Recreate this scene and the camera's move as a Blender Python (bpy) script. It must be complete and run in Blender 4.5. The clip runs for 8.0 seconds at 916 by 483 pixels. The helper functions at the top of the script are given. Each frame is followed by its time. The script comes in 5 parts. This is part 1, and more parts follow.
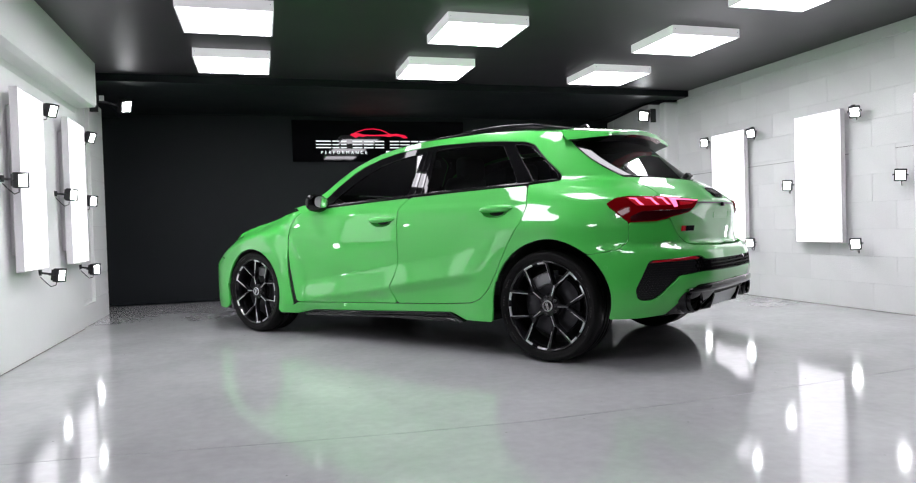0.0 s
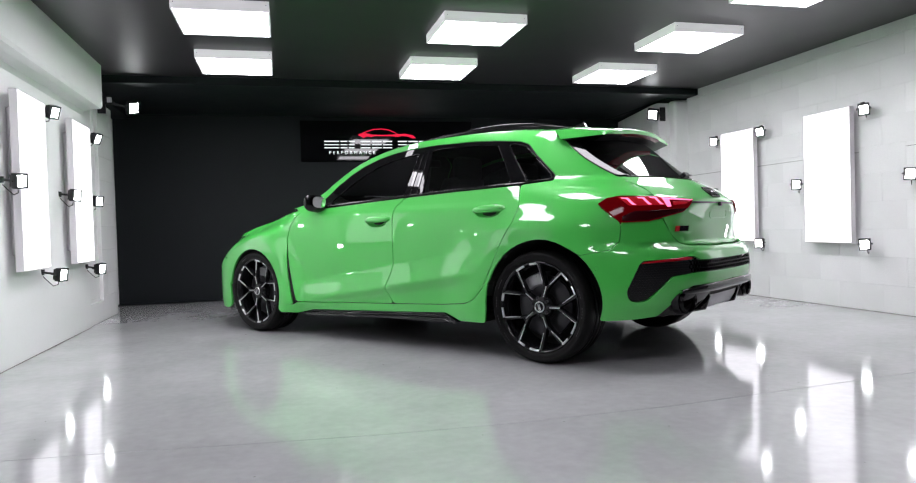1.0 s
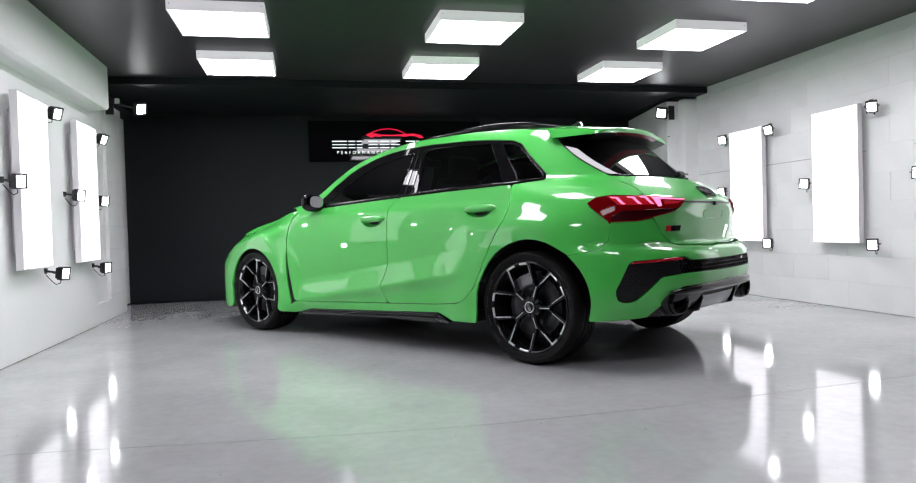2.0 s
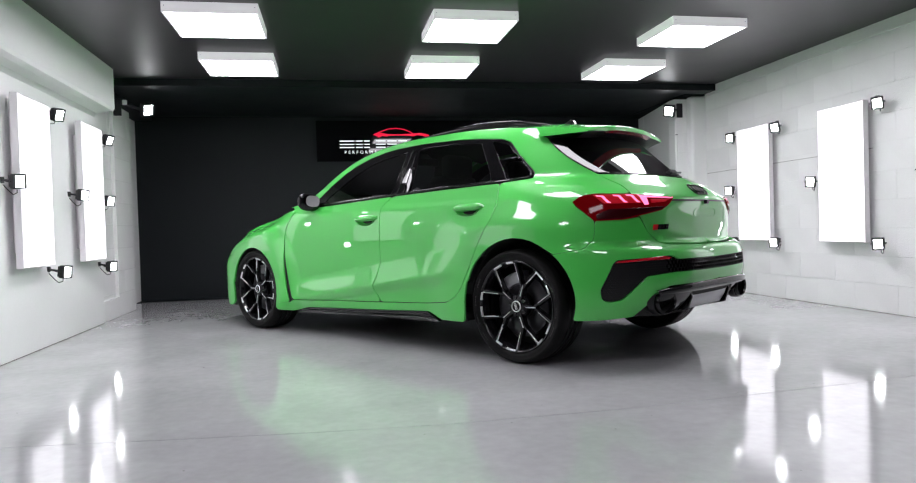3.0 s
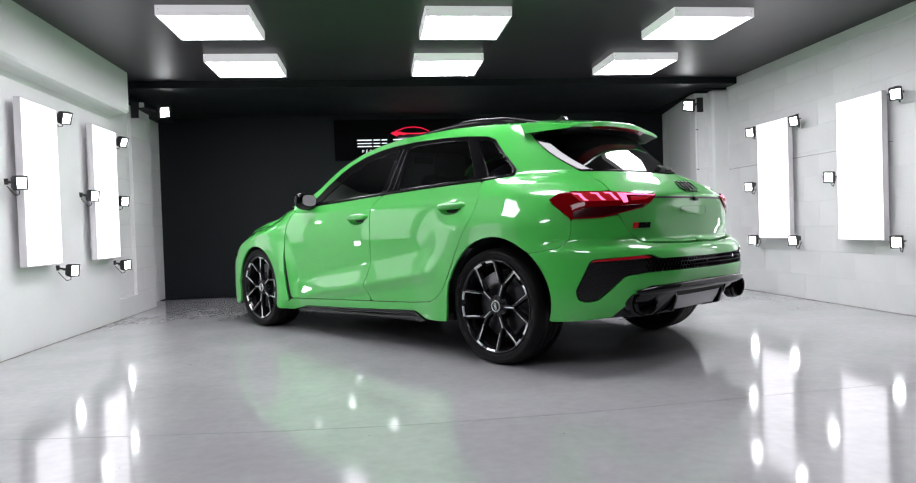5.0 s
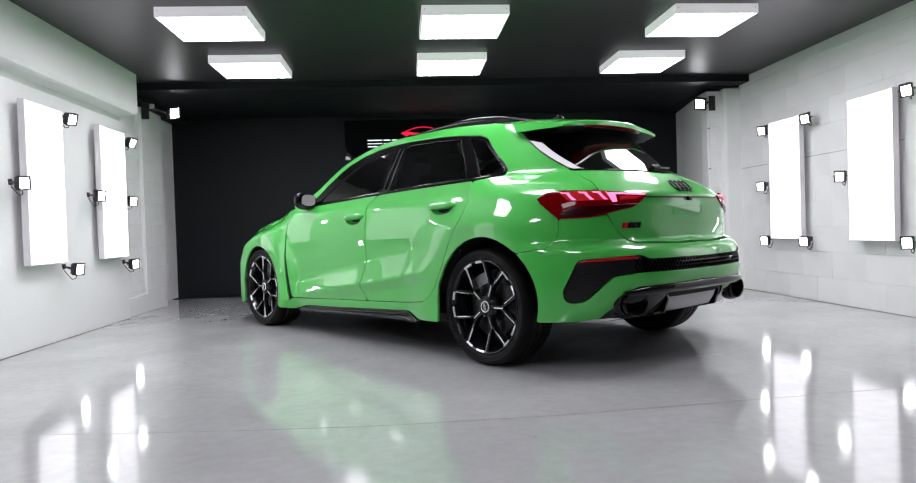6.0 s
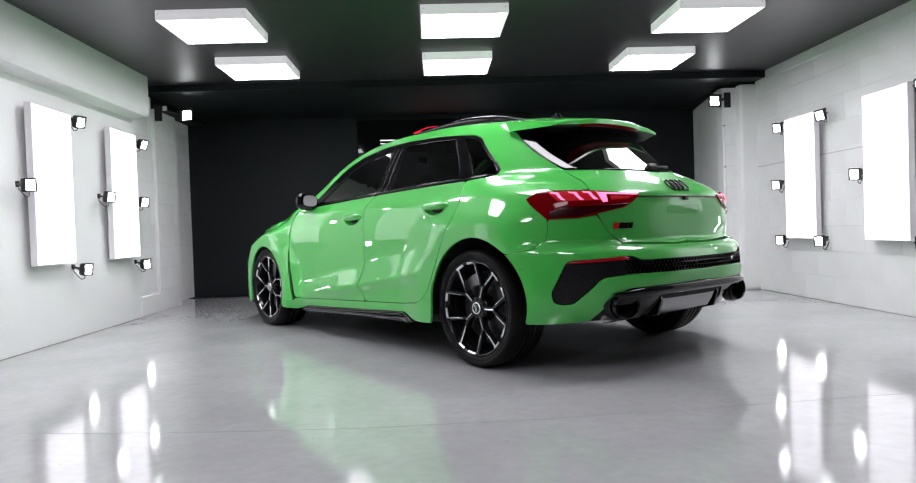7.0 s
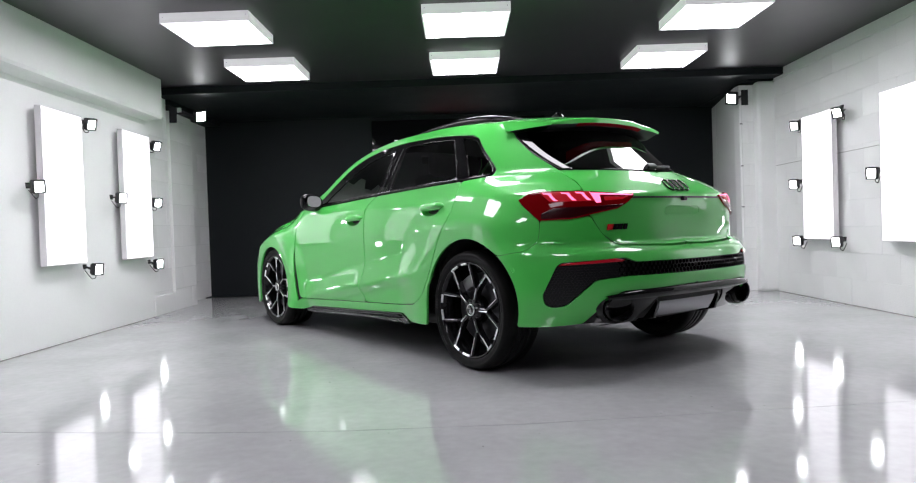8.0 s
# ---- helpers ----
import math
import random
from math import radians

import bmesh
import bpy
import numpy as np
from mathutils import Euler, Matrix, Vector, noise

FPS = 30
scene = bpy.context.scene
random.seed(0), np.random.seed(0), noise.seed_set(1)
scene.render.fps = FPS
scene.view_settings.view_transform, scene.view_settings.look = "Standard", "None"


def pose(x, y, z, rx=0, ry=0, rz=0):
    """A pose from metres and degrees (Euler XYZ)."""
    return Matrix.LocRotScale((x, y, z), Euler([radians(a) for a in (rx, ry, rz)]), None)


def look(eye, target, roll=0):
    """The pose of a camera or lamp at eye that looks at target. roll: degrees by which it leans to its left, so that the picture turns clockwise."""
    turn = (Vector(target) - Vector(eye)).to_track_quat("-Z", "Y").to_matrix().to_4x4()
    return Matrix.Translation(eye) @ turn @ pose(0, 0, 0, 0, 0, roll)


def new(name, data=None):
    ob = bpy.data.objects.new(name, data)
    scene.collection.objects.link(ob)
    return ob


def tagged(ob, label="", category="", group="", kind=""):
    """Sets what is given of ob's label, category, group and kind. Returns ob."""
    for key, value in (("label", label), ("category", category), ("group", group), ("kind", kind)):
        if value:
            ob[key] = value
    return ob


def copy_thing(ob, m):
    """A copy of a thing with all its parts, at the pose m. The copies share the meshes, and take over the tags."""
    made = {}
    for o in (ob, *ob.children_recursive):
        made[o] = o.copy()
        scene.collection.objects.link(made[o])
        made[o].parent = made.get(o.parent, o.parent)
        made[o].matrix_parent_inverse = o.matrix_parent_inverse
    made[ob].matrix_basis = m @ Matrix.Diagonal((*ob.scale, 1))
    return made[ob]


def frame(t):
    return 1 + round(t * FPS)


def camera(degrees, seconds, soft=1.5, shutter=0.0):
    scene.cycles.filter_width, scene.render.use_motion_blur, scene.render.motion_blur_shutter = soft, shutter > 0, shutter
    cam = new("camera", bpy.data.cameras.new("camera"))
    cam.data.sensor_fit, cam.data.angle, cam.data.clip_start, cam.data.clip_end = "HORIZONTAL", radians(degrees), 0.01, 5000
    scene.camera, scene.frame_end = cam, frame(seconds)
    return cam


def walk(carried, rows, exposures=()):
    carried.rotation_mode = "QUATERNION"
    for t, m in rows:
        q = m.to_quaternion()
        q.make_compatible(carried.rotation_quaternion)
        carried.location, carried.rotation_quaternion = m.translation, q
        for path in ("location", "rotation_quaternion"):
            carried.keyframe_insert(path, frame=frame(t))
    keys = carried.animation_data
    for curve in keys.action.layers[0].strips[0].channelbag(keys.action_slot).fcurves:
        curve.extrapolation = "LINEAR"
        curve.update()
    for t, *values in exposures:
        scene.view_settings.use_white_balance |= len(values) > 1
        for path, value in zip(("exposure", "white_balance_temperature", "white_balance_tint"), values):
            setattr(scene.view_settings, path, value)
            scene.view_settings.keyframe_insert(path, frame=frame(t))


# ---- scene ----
EXPOSURE = 0.43
cam = camera(66.9, 8.0, soft=1.15)
PATH = [
    (0, (0.058, -0.068, 0.782), (0.613, 1.853, 0.74), -1.7),
    (0.5, (0.139, -0.074, 0.781), (0.667, 1.855, 0.739), -1.7),
    (1, (0.229, -0.091, 0.78), (0.724, 1.846, 0.739), -1.7),
    (1.5, (0.316, -0.104, 0.779), (0.78, 1.841, 0.738), -1.7),
    (3, (0.61, -0.159, 0.764), (0.977, 1.807, 0.725), -1.7),
    (3.5, (0.709, -0.173, 0.767), (1.041, 1.799, 0.726), -1.8),
    (4, (0.802, -0.177, 0.756), (1.102, 1.8, 0.718), -1.7),
    (4.5, (0.896, -0.175, 0.759), (1.162, 1.807, 0.719), -1.8),
    (6, (1.192, -0.17, 0.747), (1.349, 1.824, 0.71), -1.8),
    (6.5, (1.298, -0.16, 0.748), (1.414, 1.836, 0.711), -1.8),
    (7, (1.399, -0.15, 0.749), (1.472, 1.849, 0.712), -1.9),
    (7.5, (1.495, -0.136, 0.75), (1.527, 1.863, 0.713), -1.9),
    (8, (1.585, -0.122, 0.752), (1.575, 1.877, 0.716), -1.9),
]
walk(cam, [(t, look(eye, target, roll)) for t, eye, target, roll in PATH], [(0.0, EXPOSURE), (8.0, EXPOSURE)])

# ---- world and light levels ----
world = bpy.data.worlds.new("world")
scene.world = world
world.use_nodes = True
world.node_tree.nodes["Background"].inputs[0].default_value = (0.5, 0.52, 0.55, 1)
world.node_tree.nodes["Background"].inputs[1].default_value = 0.02
CEILING_GLOW, WALL_GLOW, FLOOD_GLOW = 14.0, 1.05, 25.0


# ---- materials ----
def material(name, color, rough=0.5, metal=0.0, coat=0.0, spec=0.5):
    m = bpy.data.materials.new(name)
    m.use_nodes = True
    b = m.node_tree.nodes["Principled BSDF"]
    b.inputs["Base Color"].default_value = (*color, 1)
    b.inputs["Roughness"].default_value = rough
    b.inputs["Metallic"].default_value = metal
    b.inputs["Coat Weight"].default_value = coat
    b.inputs["Coat Roughness"].default_value = 0.02
    b.inputs["Specular IOR Level"].default_value = spec
    return m


def node(m, kind, **values):
    n = m.node_tree.nodes.new(kind)
    for key, value in values.items():
        n.inputs[key.replace("_", " ")].default_value = value
    return n


def bsdf(m):
    return m.node_tree.nodes["Principled BSDF"]


def link(m, a, b):
    m.node_tree.links.new(a, b)


def mottled(m, dark, light, scale=3.0, fine=40.0, rough=(0.3, 0.5), bump=0.05, blend=0.3, coords="Object"):
    """Two scales of noise in colour and roughness, and a fine relief."""
    tex = m.node_tree.nodes.new("ShaderNodeTexCoord")
    big, small = node(m, "ShaderNodeTexNoise", Scale=scale, Detail=6.0, Roughness=0.6), node(m, "ShaderNodeTexNoise", Scale=fine, Detail=3.0)
    link(m, tex.outputs[coords], big.inputs["Vector"]), link(m, tex.outputs[coords], small.inputs["Vector"])
    both = m.node_tree.nodes.new("ShaderNodeMix")
    both.inputs[0].default_value = blend
    link(m, big.outputs[0], both.inputs[2]), link(m, small.outputs[0], both.inputs[3])
    ramp = m.node_tree.nodes.new("ShaderNodeValToRGB")
    ramp.color_ramp.elements[0].position, ramp.color_ramp.elements[1].position = 0.35, 0.65
    ramp.color_ramp.elements[0].color, ramp.color_ramp.elements[1].color = (*dark, 1), (*light, 1)
    link(m, both.outputs[0], ramp.inputs[0]), link(m, ramp.outputs[0], bsdf(m).inputs["Base Color"])
    span = m.node_tree.nodes.new("ShaderNodeMapRange")
    span.inputs[1].default_value, span.inputs[2].default_value = 0.35, 0.65
    span.inputs[3].default_value, span.inputs[4].default_value = rough
    link(m, both.outputs[0], span.inputs[0]), link(m, span.outputs[0], bsdf(m).inputs["Roughness"])
    if bump:
        b = node(m, "ShaderNodeBump", Strength=bump, Distance=0.01)
        link(m, small.outputs[0], b.inputs["Height"]), link(m, b.outputs[0], bsdf(m).inputs["Normal"])
    return m


def glowing(name, color, strength, base=(0.8, 0.8, 0.8)):
    m = material(name, base, 0.4)
    bsdf(m).inputs["Emission Color"].default_value = (*color, 1)
    bsdf(m).inputs["Emission Strength"].default_value = strength
    return m


CONCRETE = mottled(material("polished_concrete", (0.3, 0.3, 0.3), 0.1, 0.0, 0.0, 0.5), (0.385, 0.390, 0.397), (0.475, 0.480, 0.487), 1.7, 20.0, (0.065, 0.105), 0.0, 0.32)
bsdf(CONCRETE).inputs["IOR"].default_value = 1.95
floor_coords = next(n for n in CONCRETE.node_tree.nodes if n.bl_idname == "ShaderNodeTexCoord").outputs["Object"]
waves = node(CONCRETE, "ShaderNodeTexNoise", Scale=2.6, Detail=3.0, Roughness=0.5)
wave_bump = node(CONCRETE, "ShaderNodeBump", Strength=0.015, Distance=0.01)
link(CONCRETE, floor_coords, waves.inputs["Vector"]), link(CONCRETE, waves.outputs[0], wave_bump.inputs["Height"])
link(CONCRETE, wave_bump.outputs[0], bsdf(CONCRETE).inputs["Normal"])
specks = node(CONCRETE, "ShaderNodeTexVoronoi", Scale=7.0)
speck_size = node(CONCRETE, "ShaderNodeMapRange")
speck_size.inputs[1].default_value, speck_size.inputs[2].default_value, speck_size.inputs[3].default_value, speck_size.inputs[4].default_value = 0.018, 0.034, 0.45, 1.0
speck_tone = CONCRETE.node_tree.nodes.new("ShaderNodeHueSaturation")
floor_tone = bsdf(CONCRETE).inputs["Base Color"].links[0].from_socket
link(CONCRETE, floor_coords, specks.inputs["Vector"]), link(CONCRETE, specks.outputs["Distance"], speck_size.inputs[0])
link(CONCRETE, speck_size.outputs[0], speck_tone.inputs["Value"]), link(CONCRETE, floor_tone, speck_tone.inputs["Color"])
link(CONCRETE, speck_tone.outputs[0], bsdf(CONCRETE).inputs["Base Color"])
DARK_JOINT = material("dark_joint", (0.09, 0.075, 0.07), 0.7)
WHITE_WALL = mottled(material("white_wall_paint", (0.75, 0.76, 0.74), 0.5), (0.79, 0.795, 0.79), (0.835, 0.84, 0.835), 1.2, 60.0, (0.42, 0.55), 0.08)
BLOCK_PAINT = mottled(material("white_block_paint", (0.8, 0.81, 0.8), 0.5), (0.78, 0.785, 0.78), (0.835, 0.84, 0.835), 2.0, 90.0, (0.4, 0.55), 0.25)
GROUT = material("painted_mortar", (0.74, 0.745, 0.74), 0.8)
PIER_GROUT = material("pier_mortar", (0.73, 0.735, 0.73), 0.8)
BLACK_CEILING = mottled(material("black_ceiling_paint", (0.008, 0.009, 0.010), 0.3, 0.0, 0.0, 0.8), (0.0160, 0.0130, 0.0172), (0.0225, 0.0190, 0.0242), 0.9, 30.0, (0.41, 0.46), 0.0, 0.0)
DARK_WALL = mottled(material("unseen_wall_dark", (0.1, 0.1, 0.1), 0.5), (0.05, 0.05, 0.053), (0.08, 0.08, 0.084), 1.0, 40.0, (0.5, 0.6), 0.05)
BLACK_WALL = mottled(material("black_wall_paint", (0.006, 0.007, 0.008), 0.5, 0.0, 0.0, 0.25), (0.0060, 0.0086, 0.0100), (0.0098, 0.0130, 0.0150), 1.1, 50.0, (0.5, 0.62), 0.04)
PANEL_FRAME = material("wall_panel_frame", (0.80, 0.78, 0.80), 0.45)
# Plain white lamp frame; emission added so its sides read brighter.
GLOW_FRAME = glowing("glowing_white_frame", (0.985, 0.965, 1.02), 0.30, (0.86, 0.84, 0.87))
CEILING_LED = glowing("ceiling_diffuser", (0.995, 0.960, 1.04), CEILING_GLOW)
WALL_LED = glowing("wall_diffuser", (0.995, 0.960, 1.04), WALL_GLOW)
FLOOD_LED = glowing("flood_lens", (0.95, 0.98, 1.0), FLOOD_GLOW)
DARK_METAL = material("black_metal", (0.02, 0.02, 0.022), 0.4, 0.3)
GREY_METAL = material("grey_metal", (0.25, 0.25, 0.26), 0.4, 0.7)
BLACK_RUBBER = material("black_cable", (0.015, 0.015, 0.015), 0.6)
SIGN_FACE = material("sign_gloss_black", (0.004, 0.004, 0.005), 0.03, 0.0, 0.0, 0.3)
SIGN_WHITE = glowing("sign_white", (0.9, 0.97, 1.0), 0.8, (0.5, 0.5, 0.5))
SIGN_RED = glowing("sign_red", (1.0, 0.005, 0.06), 0.6, (0.4, 0.003, 0.02))
GREY_PLASTIC = material("pale_grey_plastic", (0.6, 0.6, 0.6), 0.5)


# ---- mesh helpers ----
def part(name, bm, mat, parent=None, label="", smooth=False):
    """Links a bmesh as one mesh object, under a thing or a part where one is given."""
    me = bpy.data.meshes.new(name)
    if smooth:
        for f in bm.faces:
            f.smooth = True
    bm.to_mesh(me)
    bm.free()
    for one in (mat if isinstance(mat, (list, tuple)) else [mat]):
        me.materials.append(one)
    ob = new(name, me)
    ob.parent = parent
    if label:
        tagged(ob, label)
    return ob


def thing(name, label, category, m=None, group="", kind=""):
    ob = new(name)
    ob.empty_display_size = 0.1
    if m is not None:
        ob.matrix_basis = m
    return tagged(ob, label, category, group, kind)


def box(x0, x1, y0, y1, z0, z1, bevel=0.0, segments=2, bm=None):
    own = bmesh.new()
    bmesh.ops.create_cube(own, size=1.0)
    for v in own.verts:
        v.co = Vector(((x0 + x1) / 2 + v.co.x * (x1 - x0), (y0 + y1) / 2 + v.co.y * (y1 - y0), (z0 + z1) / 2 + v.co.z * (z1 - z0)))
    if bevel:
        bmesh.ops.bevel(own, geom=own.edges[:], offset=bevel, segments=segments, affect="EDGES", profile=0.5)
    return merged(bm, own) if bm else own


def merged(bm, other):
    """Adds another bmesh to bm."""
    me = bpy.data.meshes.new("joined")
    other.to_mesh(me)
    other.free()
    bm.from_mesh(me)
    bpy.data.meshes.remove(me)
    return bm


def prism(points, y0, y1, bevel=0.0, axis="y", segments=2):
    """A flat outline in two axes, drawn out along the third."""
    bm = bmesh.new()
    put = {"y": lambda a, b: (a, y0, b), "x": lambda a, b: (y0, a, b), "z": lambda a, b: (a, b, y0)}[axis]
    f = bm.faces.new([bm.verts.new(put(a, b)) for a, b in points])
    out = bmesh.ops.extrude_face_region(bm, geom=[f])
    shift = {"y": (0, y1 - y0, 0), "x": (y1 - y0, 0, 0), "z": (0, 0, y1 - y0)}[axis]
    bmesh.ops.translate(bm, vec=shift, verts=[v for v in out["geom"] if isinstance(v, bmesh.types.BMVert)])
    bmesh.ops.recalc_face_normals(bm, faces=bm.faces)
    if bevel:
        bmesh.ops.bevel(bm, geom=bm.edges[:], offset=bevel, segments=segments, affect="EDGES", profile=0.5)
    return bm


def tube(points, radius, sides=8, bm=None, closed=False):
    """A round bar along a line of points."""
    bm = bm or bmesh.new()
    pts = [Vector(p) for p in points]
    rings, up = [], Vector((0.13, 0.31, 1)).normalized()
    for i, p in enumerate(pts):
        a, b = (pts[i - 1], pts[(i + 1) % len(pts)]) if closed else (pts[max(i - 1, 0)], pts[min(i + 1, len(pts) - 1)])
        d = (b - a).normalized()
        u = d.cross(up).normalized()
        w = d.cross(u)
        rings.append([bm.verts.new(p + radius * (math.cos(k * math.tau / sides) * u + math.sin(k * math.tau / sides) * w)) for k in range(sides)])
    for i in range(len(rings) if closed else len(rings) - 1):
        a, b = rings[i], rings[(i + 1) % len(rings)]
        for k in range(sides):
            bm.faces.new((a[k], a[(k + 1) % sides], b[(k + 1) % sides], b[k]))
    if not closed:
        bm.faces.new(rings[0]), bm.faces.new(rings[-1][::-1])
    bmesh.ops.recalc_face_normals(bm, faces=bm.faces)
    return bm


def moved(bm, m):
    bmesh.ops.transform(bm, matrix=m, verts=bm.verts)
    return bm


# ---- the room ----
X0, X1, Y0, Y1, TOP = -1.395, 4.865, -5.0, 8.63, 2.265
SOFFIT_Y, SOFFIT_Z = 6.85, 2.195
JOINT = ((X0, 2.74), (-0.5, 2.655), (0.1, 2.58), (0.6, 2.525), (1.1, 2.495), (1.8, 2.51), (2.4, 2.565), (3.0, 2.625), (3.4, 2.665), (X1, 2.78))


def floor_slab():
    bm = bmesh.new()
    half = 0.002
    for side in (-1, 1):
        edge = [(x, y + side * half) for x, y in JOINT]
        far = (Y0 - 0.1) if side < 0 else (Y1 + 0.1)
        edge = [(X0 - 0.3, edge[0][1])] + edge + [(X1 + 0.1, edge[-1][1])]
        for (xa, ya), (xb, yb) in zip(edge, edge[1:]):
            top = [bm.verts.new(p) for p in ((xa, ya, 0), (xb, yb, 0), (xb, far, 0), (xa, far, 0))]
            low = [bm.verts.new(p) for p in ((xa, ya, -0.012), (xb, yb, -0.012))]
            bm.faces.new(top), bm.faces.new((top[0], top[1], low[1], low[0]))
    bmesh.ops.remove_doubles(bm, verts=bm.verts, dist=0.0001)
    bmesh.ops.recalc_face_normals(bm, faces=bm.faces)
    for f in bm.faces:
        if abs(f.normal.z) > 0.9 and f.normal.z < 0:
            f.normal_flip()
    return bm


floor = tagged(part("floor", floor_slab(), CONCRETE), "polished grey concrete floor with a glossy sealed surface", "floor", kind="structure")
tagged(part("floor_joint", box(X0 - 0.3, X1 + 0.1, 2.3, 3.0, -0.05, -0.005), DARK_JOINT), "dark saw-cut joint across the concrete floor", "floor joint", kind="structure")

# left wall: smooth plaster, a boxed beam along its top, a recess and block piers towards the back
wall_left = tagged(part("wall_left", box(X0 - 0.2, X0, 2.8, 6.56, 0, TOP + 0.05), WHITE_WALL), "smooth white painted plaster wall", "wall", kind="structure")
beam_bm = prism([(X0 + 0.001, TOP), (-1.222, TOP), (-1.222, 1.915), (-1.235, 1.893), (-1.30, 1.888), (-1.37, 1.872), (X0 + 0.001, 1.84)], 2.8, 6.485)
tagged(part("boxed_beam", beam_bm, WHITE_WALL), "white boxed beam along the top of the plaster wall", "beam", kind="structure")
wall_recess = tagged(part("wall_recess", box(X0 - 0.2, X0 - 0.05, 6.56, 7.09, 0, TOP + 0.05), PIER_GROUT), "white recessed block strip beside a block pier", "wall", kind="structure")
part("plinth", box(X0 - 0.05, X0 - 0.012, 6.60, 7.09, 0.0, 0.19, 0.006), WHITE_WALL, wall_recess)
pier_left = tagged(part("pier_left", box(X0 - 0.22, X0 - 0.020, 7.09, 7.66, 0, 2.08), PIER_GROUT), "white painted block pier by the plaster wall", "pier", kind="structure")
pier_back_left = tagged(part("pier_back_left", box(-1.82, -1.604, 7.66, Y1, 0, 2.14), PIER_GROUT), "white painted block wall beside the black back wall", "wall", kind="structure")
tagged(part("pier_cap", box(-1.82, X0 - 0.012, 7.092, Y1, 2.142, 2.4), BLACK_WALL), "black painted strip above the block pier", "wall", kind="structure")

# right wall: painted block courses
wall_right = tagged(part("wall_right", box(X1 + 0.004, X1 + 0.25, 3.2, 7.14, 0, TOP + 0.05), GROUT), "white painted block wall with faint course joints", "wall", kind="structure")
tagged(part("trim", box(X1 - 0.012, X1 + 0.01, 3.2, 7.07, 2.17, TOP, 0.003), WHITE_WALL), "white painted strip under the ceiling", "trim", kind="structure")
pier_right = tagged(part("pier_right", box(4.546, 4.86, 7.206, 7.34, 0, 2.16), PIER_GROUT), "white painted block pier in the corner", "pier", kind="structure")
pilaster = tagged(part("pilaster", box(4.69, 4.92, 7.08, 7.21, 0, 2.18, 0.03, 4), BLOCK_PAINT), "smooth white pilaster where block wall meets pier", "pilaster", kind="structure")
wall_right_back = tagged(part("wall_right_back", prism([(4.549, 7.34), (4.9, 7.34), (5.03, Y1), (4.784, Y1)], 0, 2.16, 0, "z"), PIER_GROUT), "white painted block wall beside the black back wall", "wall", kind="structure")
tagged(part("pier_cap", box(4.6, 5.1, 7.08, Y1, 2.185, 2.4), BLACK_WALL), "black painted strip above the block pier", "wall", kind="structure")

# Unseen stretches of the side walls, dark only to deepen the car's reflections.
for x0, x1, end in ((X0 - 0.2, X0, 2.798), (X1, X1 + 0.25, 3.198)):
    tagged(part("wall_side", box(x0, x1, Y0, end, 0, TOP + 0.05), DARK_WALL), "unseen wall kept dark for the car's reflections", "wall", kind="structure")

# back wall, ceiling, and the wall behind the camera
wall_back = tagged(part("wall_back", box(X0 - 0.5, X1 + 0.3, Y1, Y1 + 0.2, -0.02, 2.4), BLACK_WALL), "matt black painted back wall", "wall", kind="structure")
# Added black strip: ends the floor where the camera's view has it.
tagged(part("floor_strip", box(-1.598, 4.70, 8.42, Y1 - 0.001, 0, 0.006, 0.001), BLACK_WALL), "black strip placed to fit the camera's view of the floor's end", "floor strip", kind="structure")
tagged(part("ceiling", box(X0 - 0.3, X1 + 0.3, Y0 - 0.1, SOFFIT_Y, TOP, TOP + 0.15), BLACK_CEILING), "satin black painted ceiling", "ceiling", kind="structure")
tagged(part("ceiling_soffit", box(X0 - 0.4, X1 + 0.3, SOFFIT_Y, Y1 + 0.1, SOFFIT_Z, TOP + 0.15, 0.006), BLACK_WALL), "lowered black ceiling strip before the back wall", "ceiling", kind="structure")
# Unseen end wall, dark for the reflections on the tail.
tagged(part("wall_front", box(X0 - 0.3, X1 + 0.3, Y0 - 0.2, Y0, 0, TOP + 0.1), DARK_WALL), "unseen wall kept dark for the car's reflections", "wall", kind="structure")

tagged(part("trim", box(X1 - 0.0012, X1 + 0.002, 2.2, 7.07, 1.2965, 1.2995), DARK_JOINT), "dark hairline joint between two block courses", "trim", kind="structure")
for x, y1 in ((X0, 6.55), (X1 - 0.006, 7.07)):
    tagged(part("trim", box(x, x + 0.006, Y0, y1, 0.0005, 0.003), DARK_JOINT), "thin dark line at the foot of the wall", "trim", kind="structure")

# ---- ceiling lights ----
# The row at 1.30 is unseen, added to light the floor and tail.
CEILING_X, CEILING_Y = (-0.09, 1.665, 3.43), (6.11, 4.845, 3.60, 1.30)


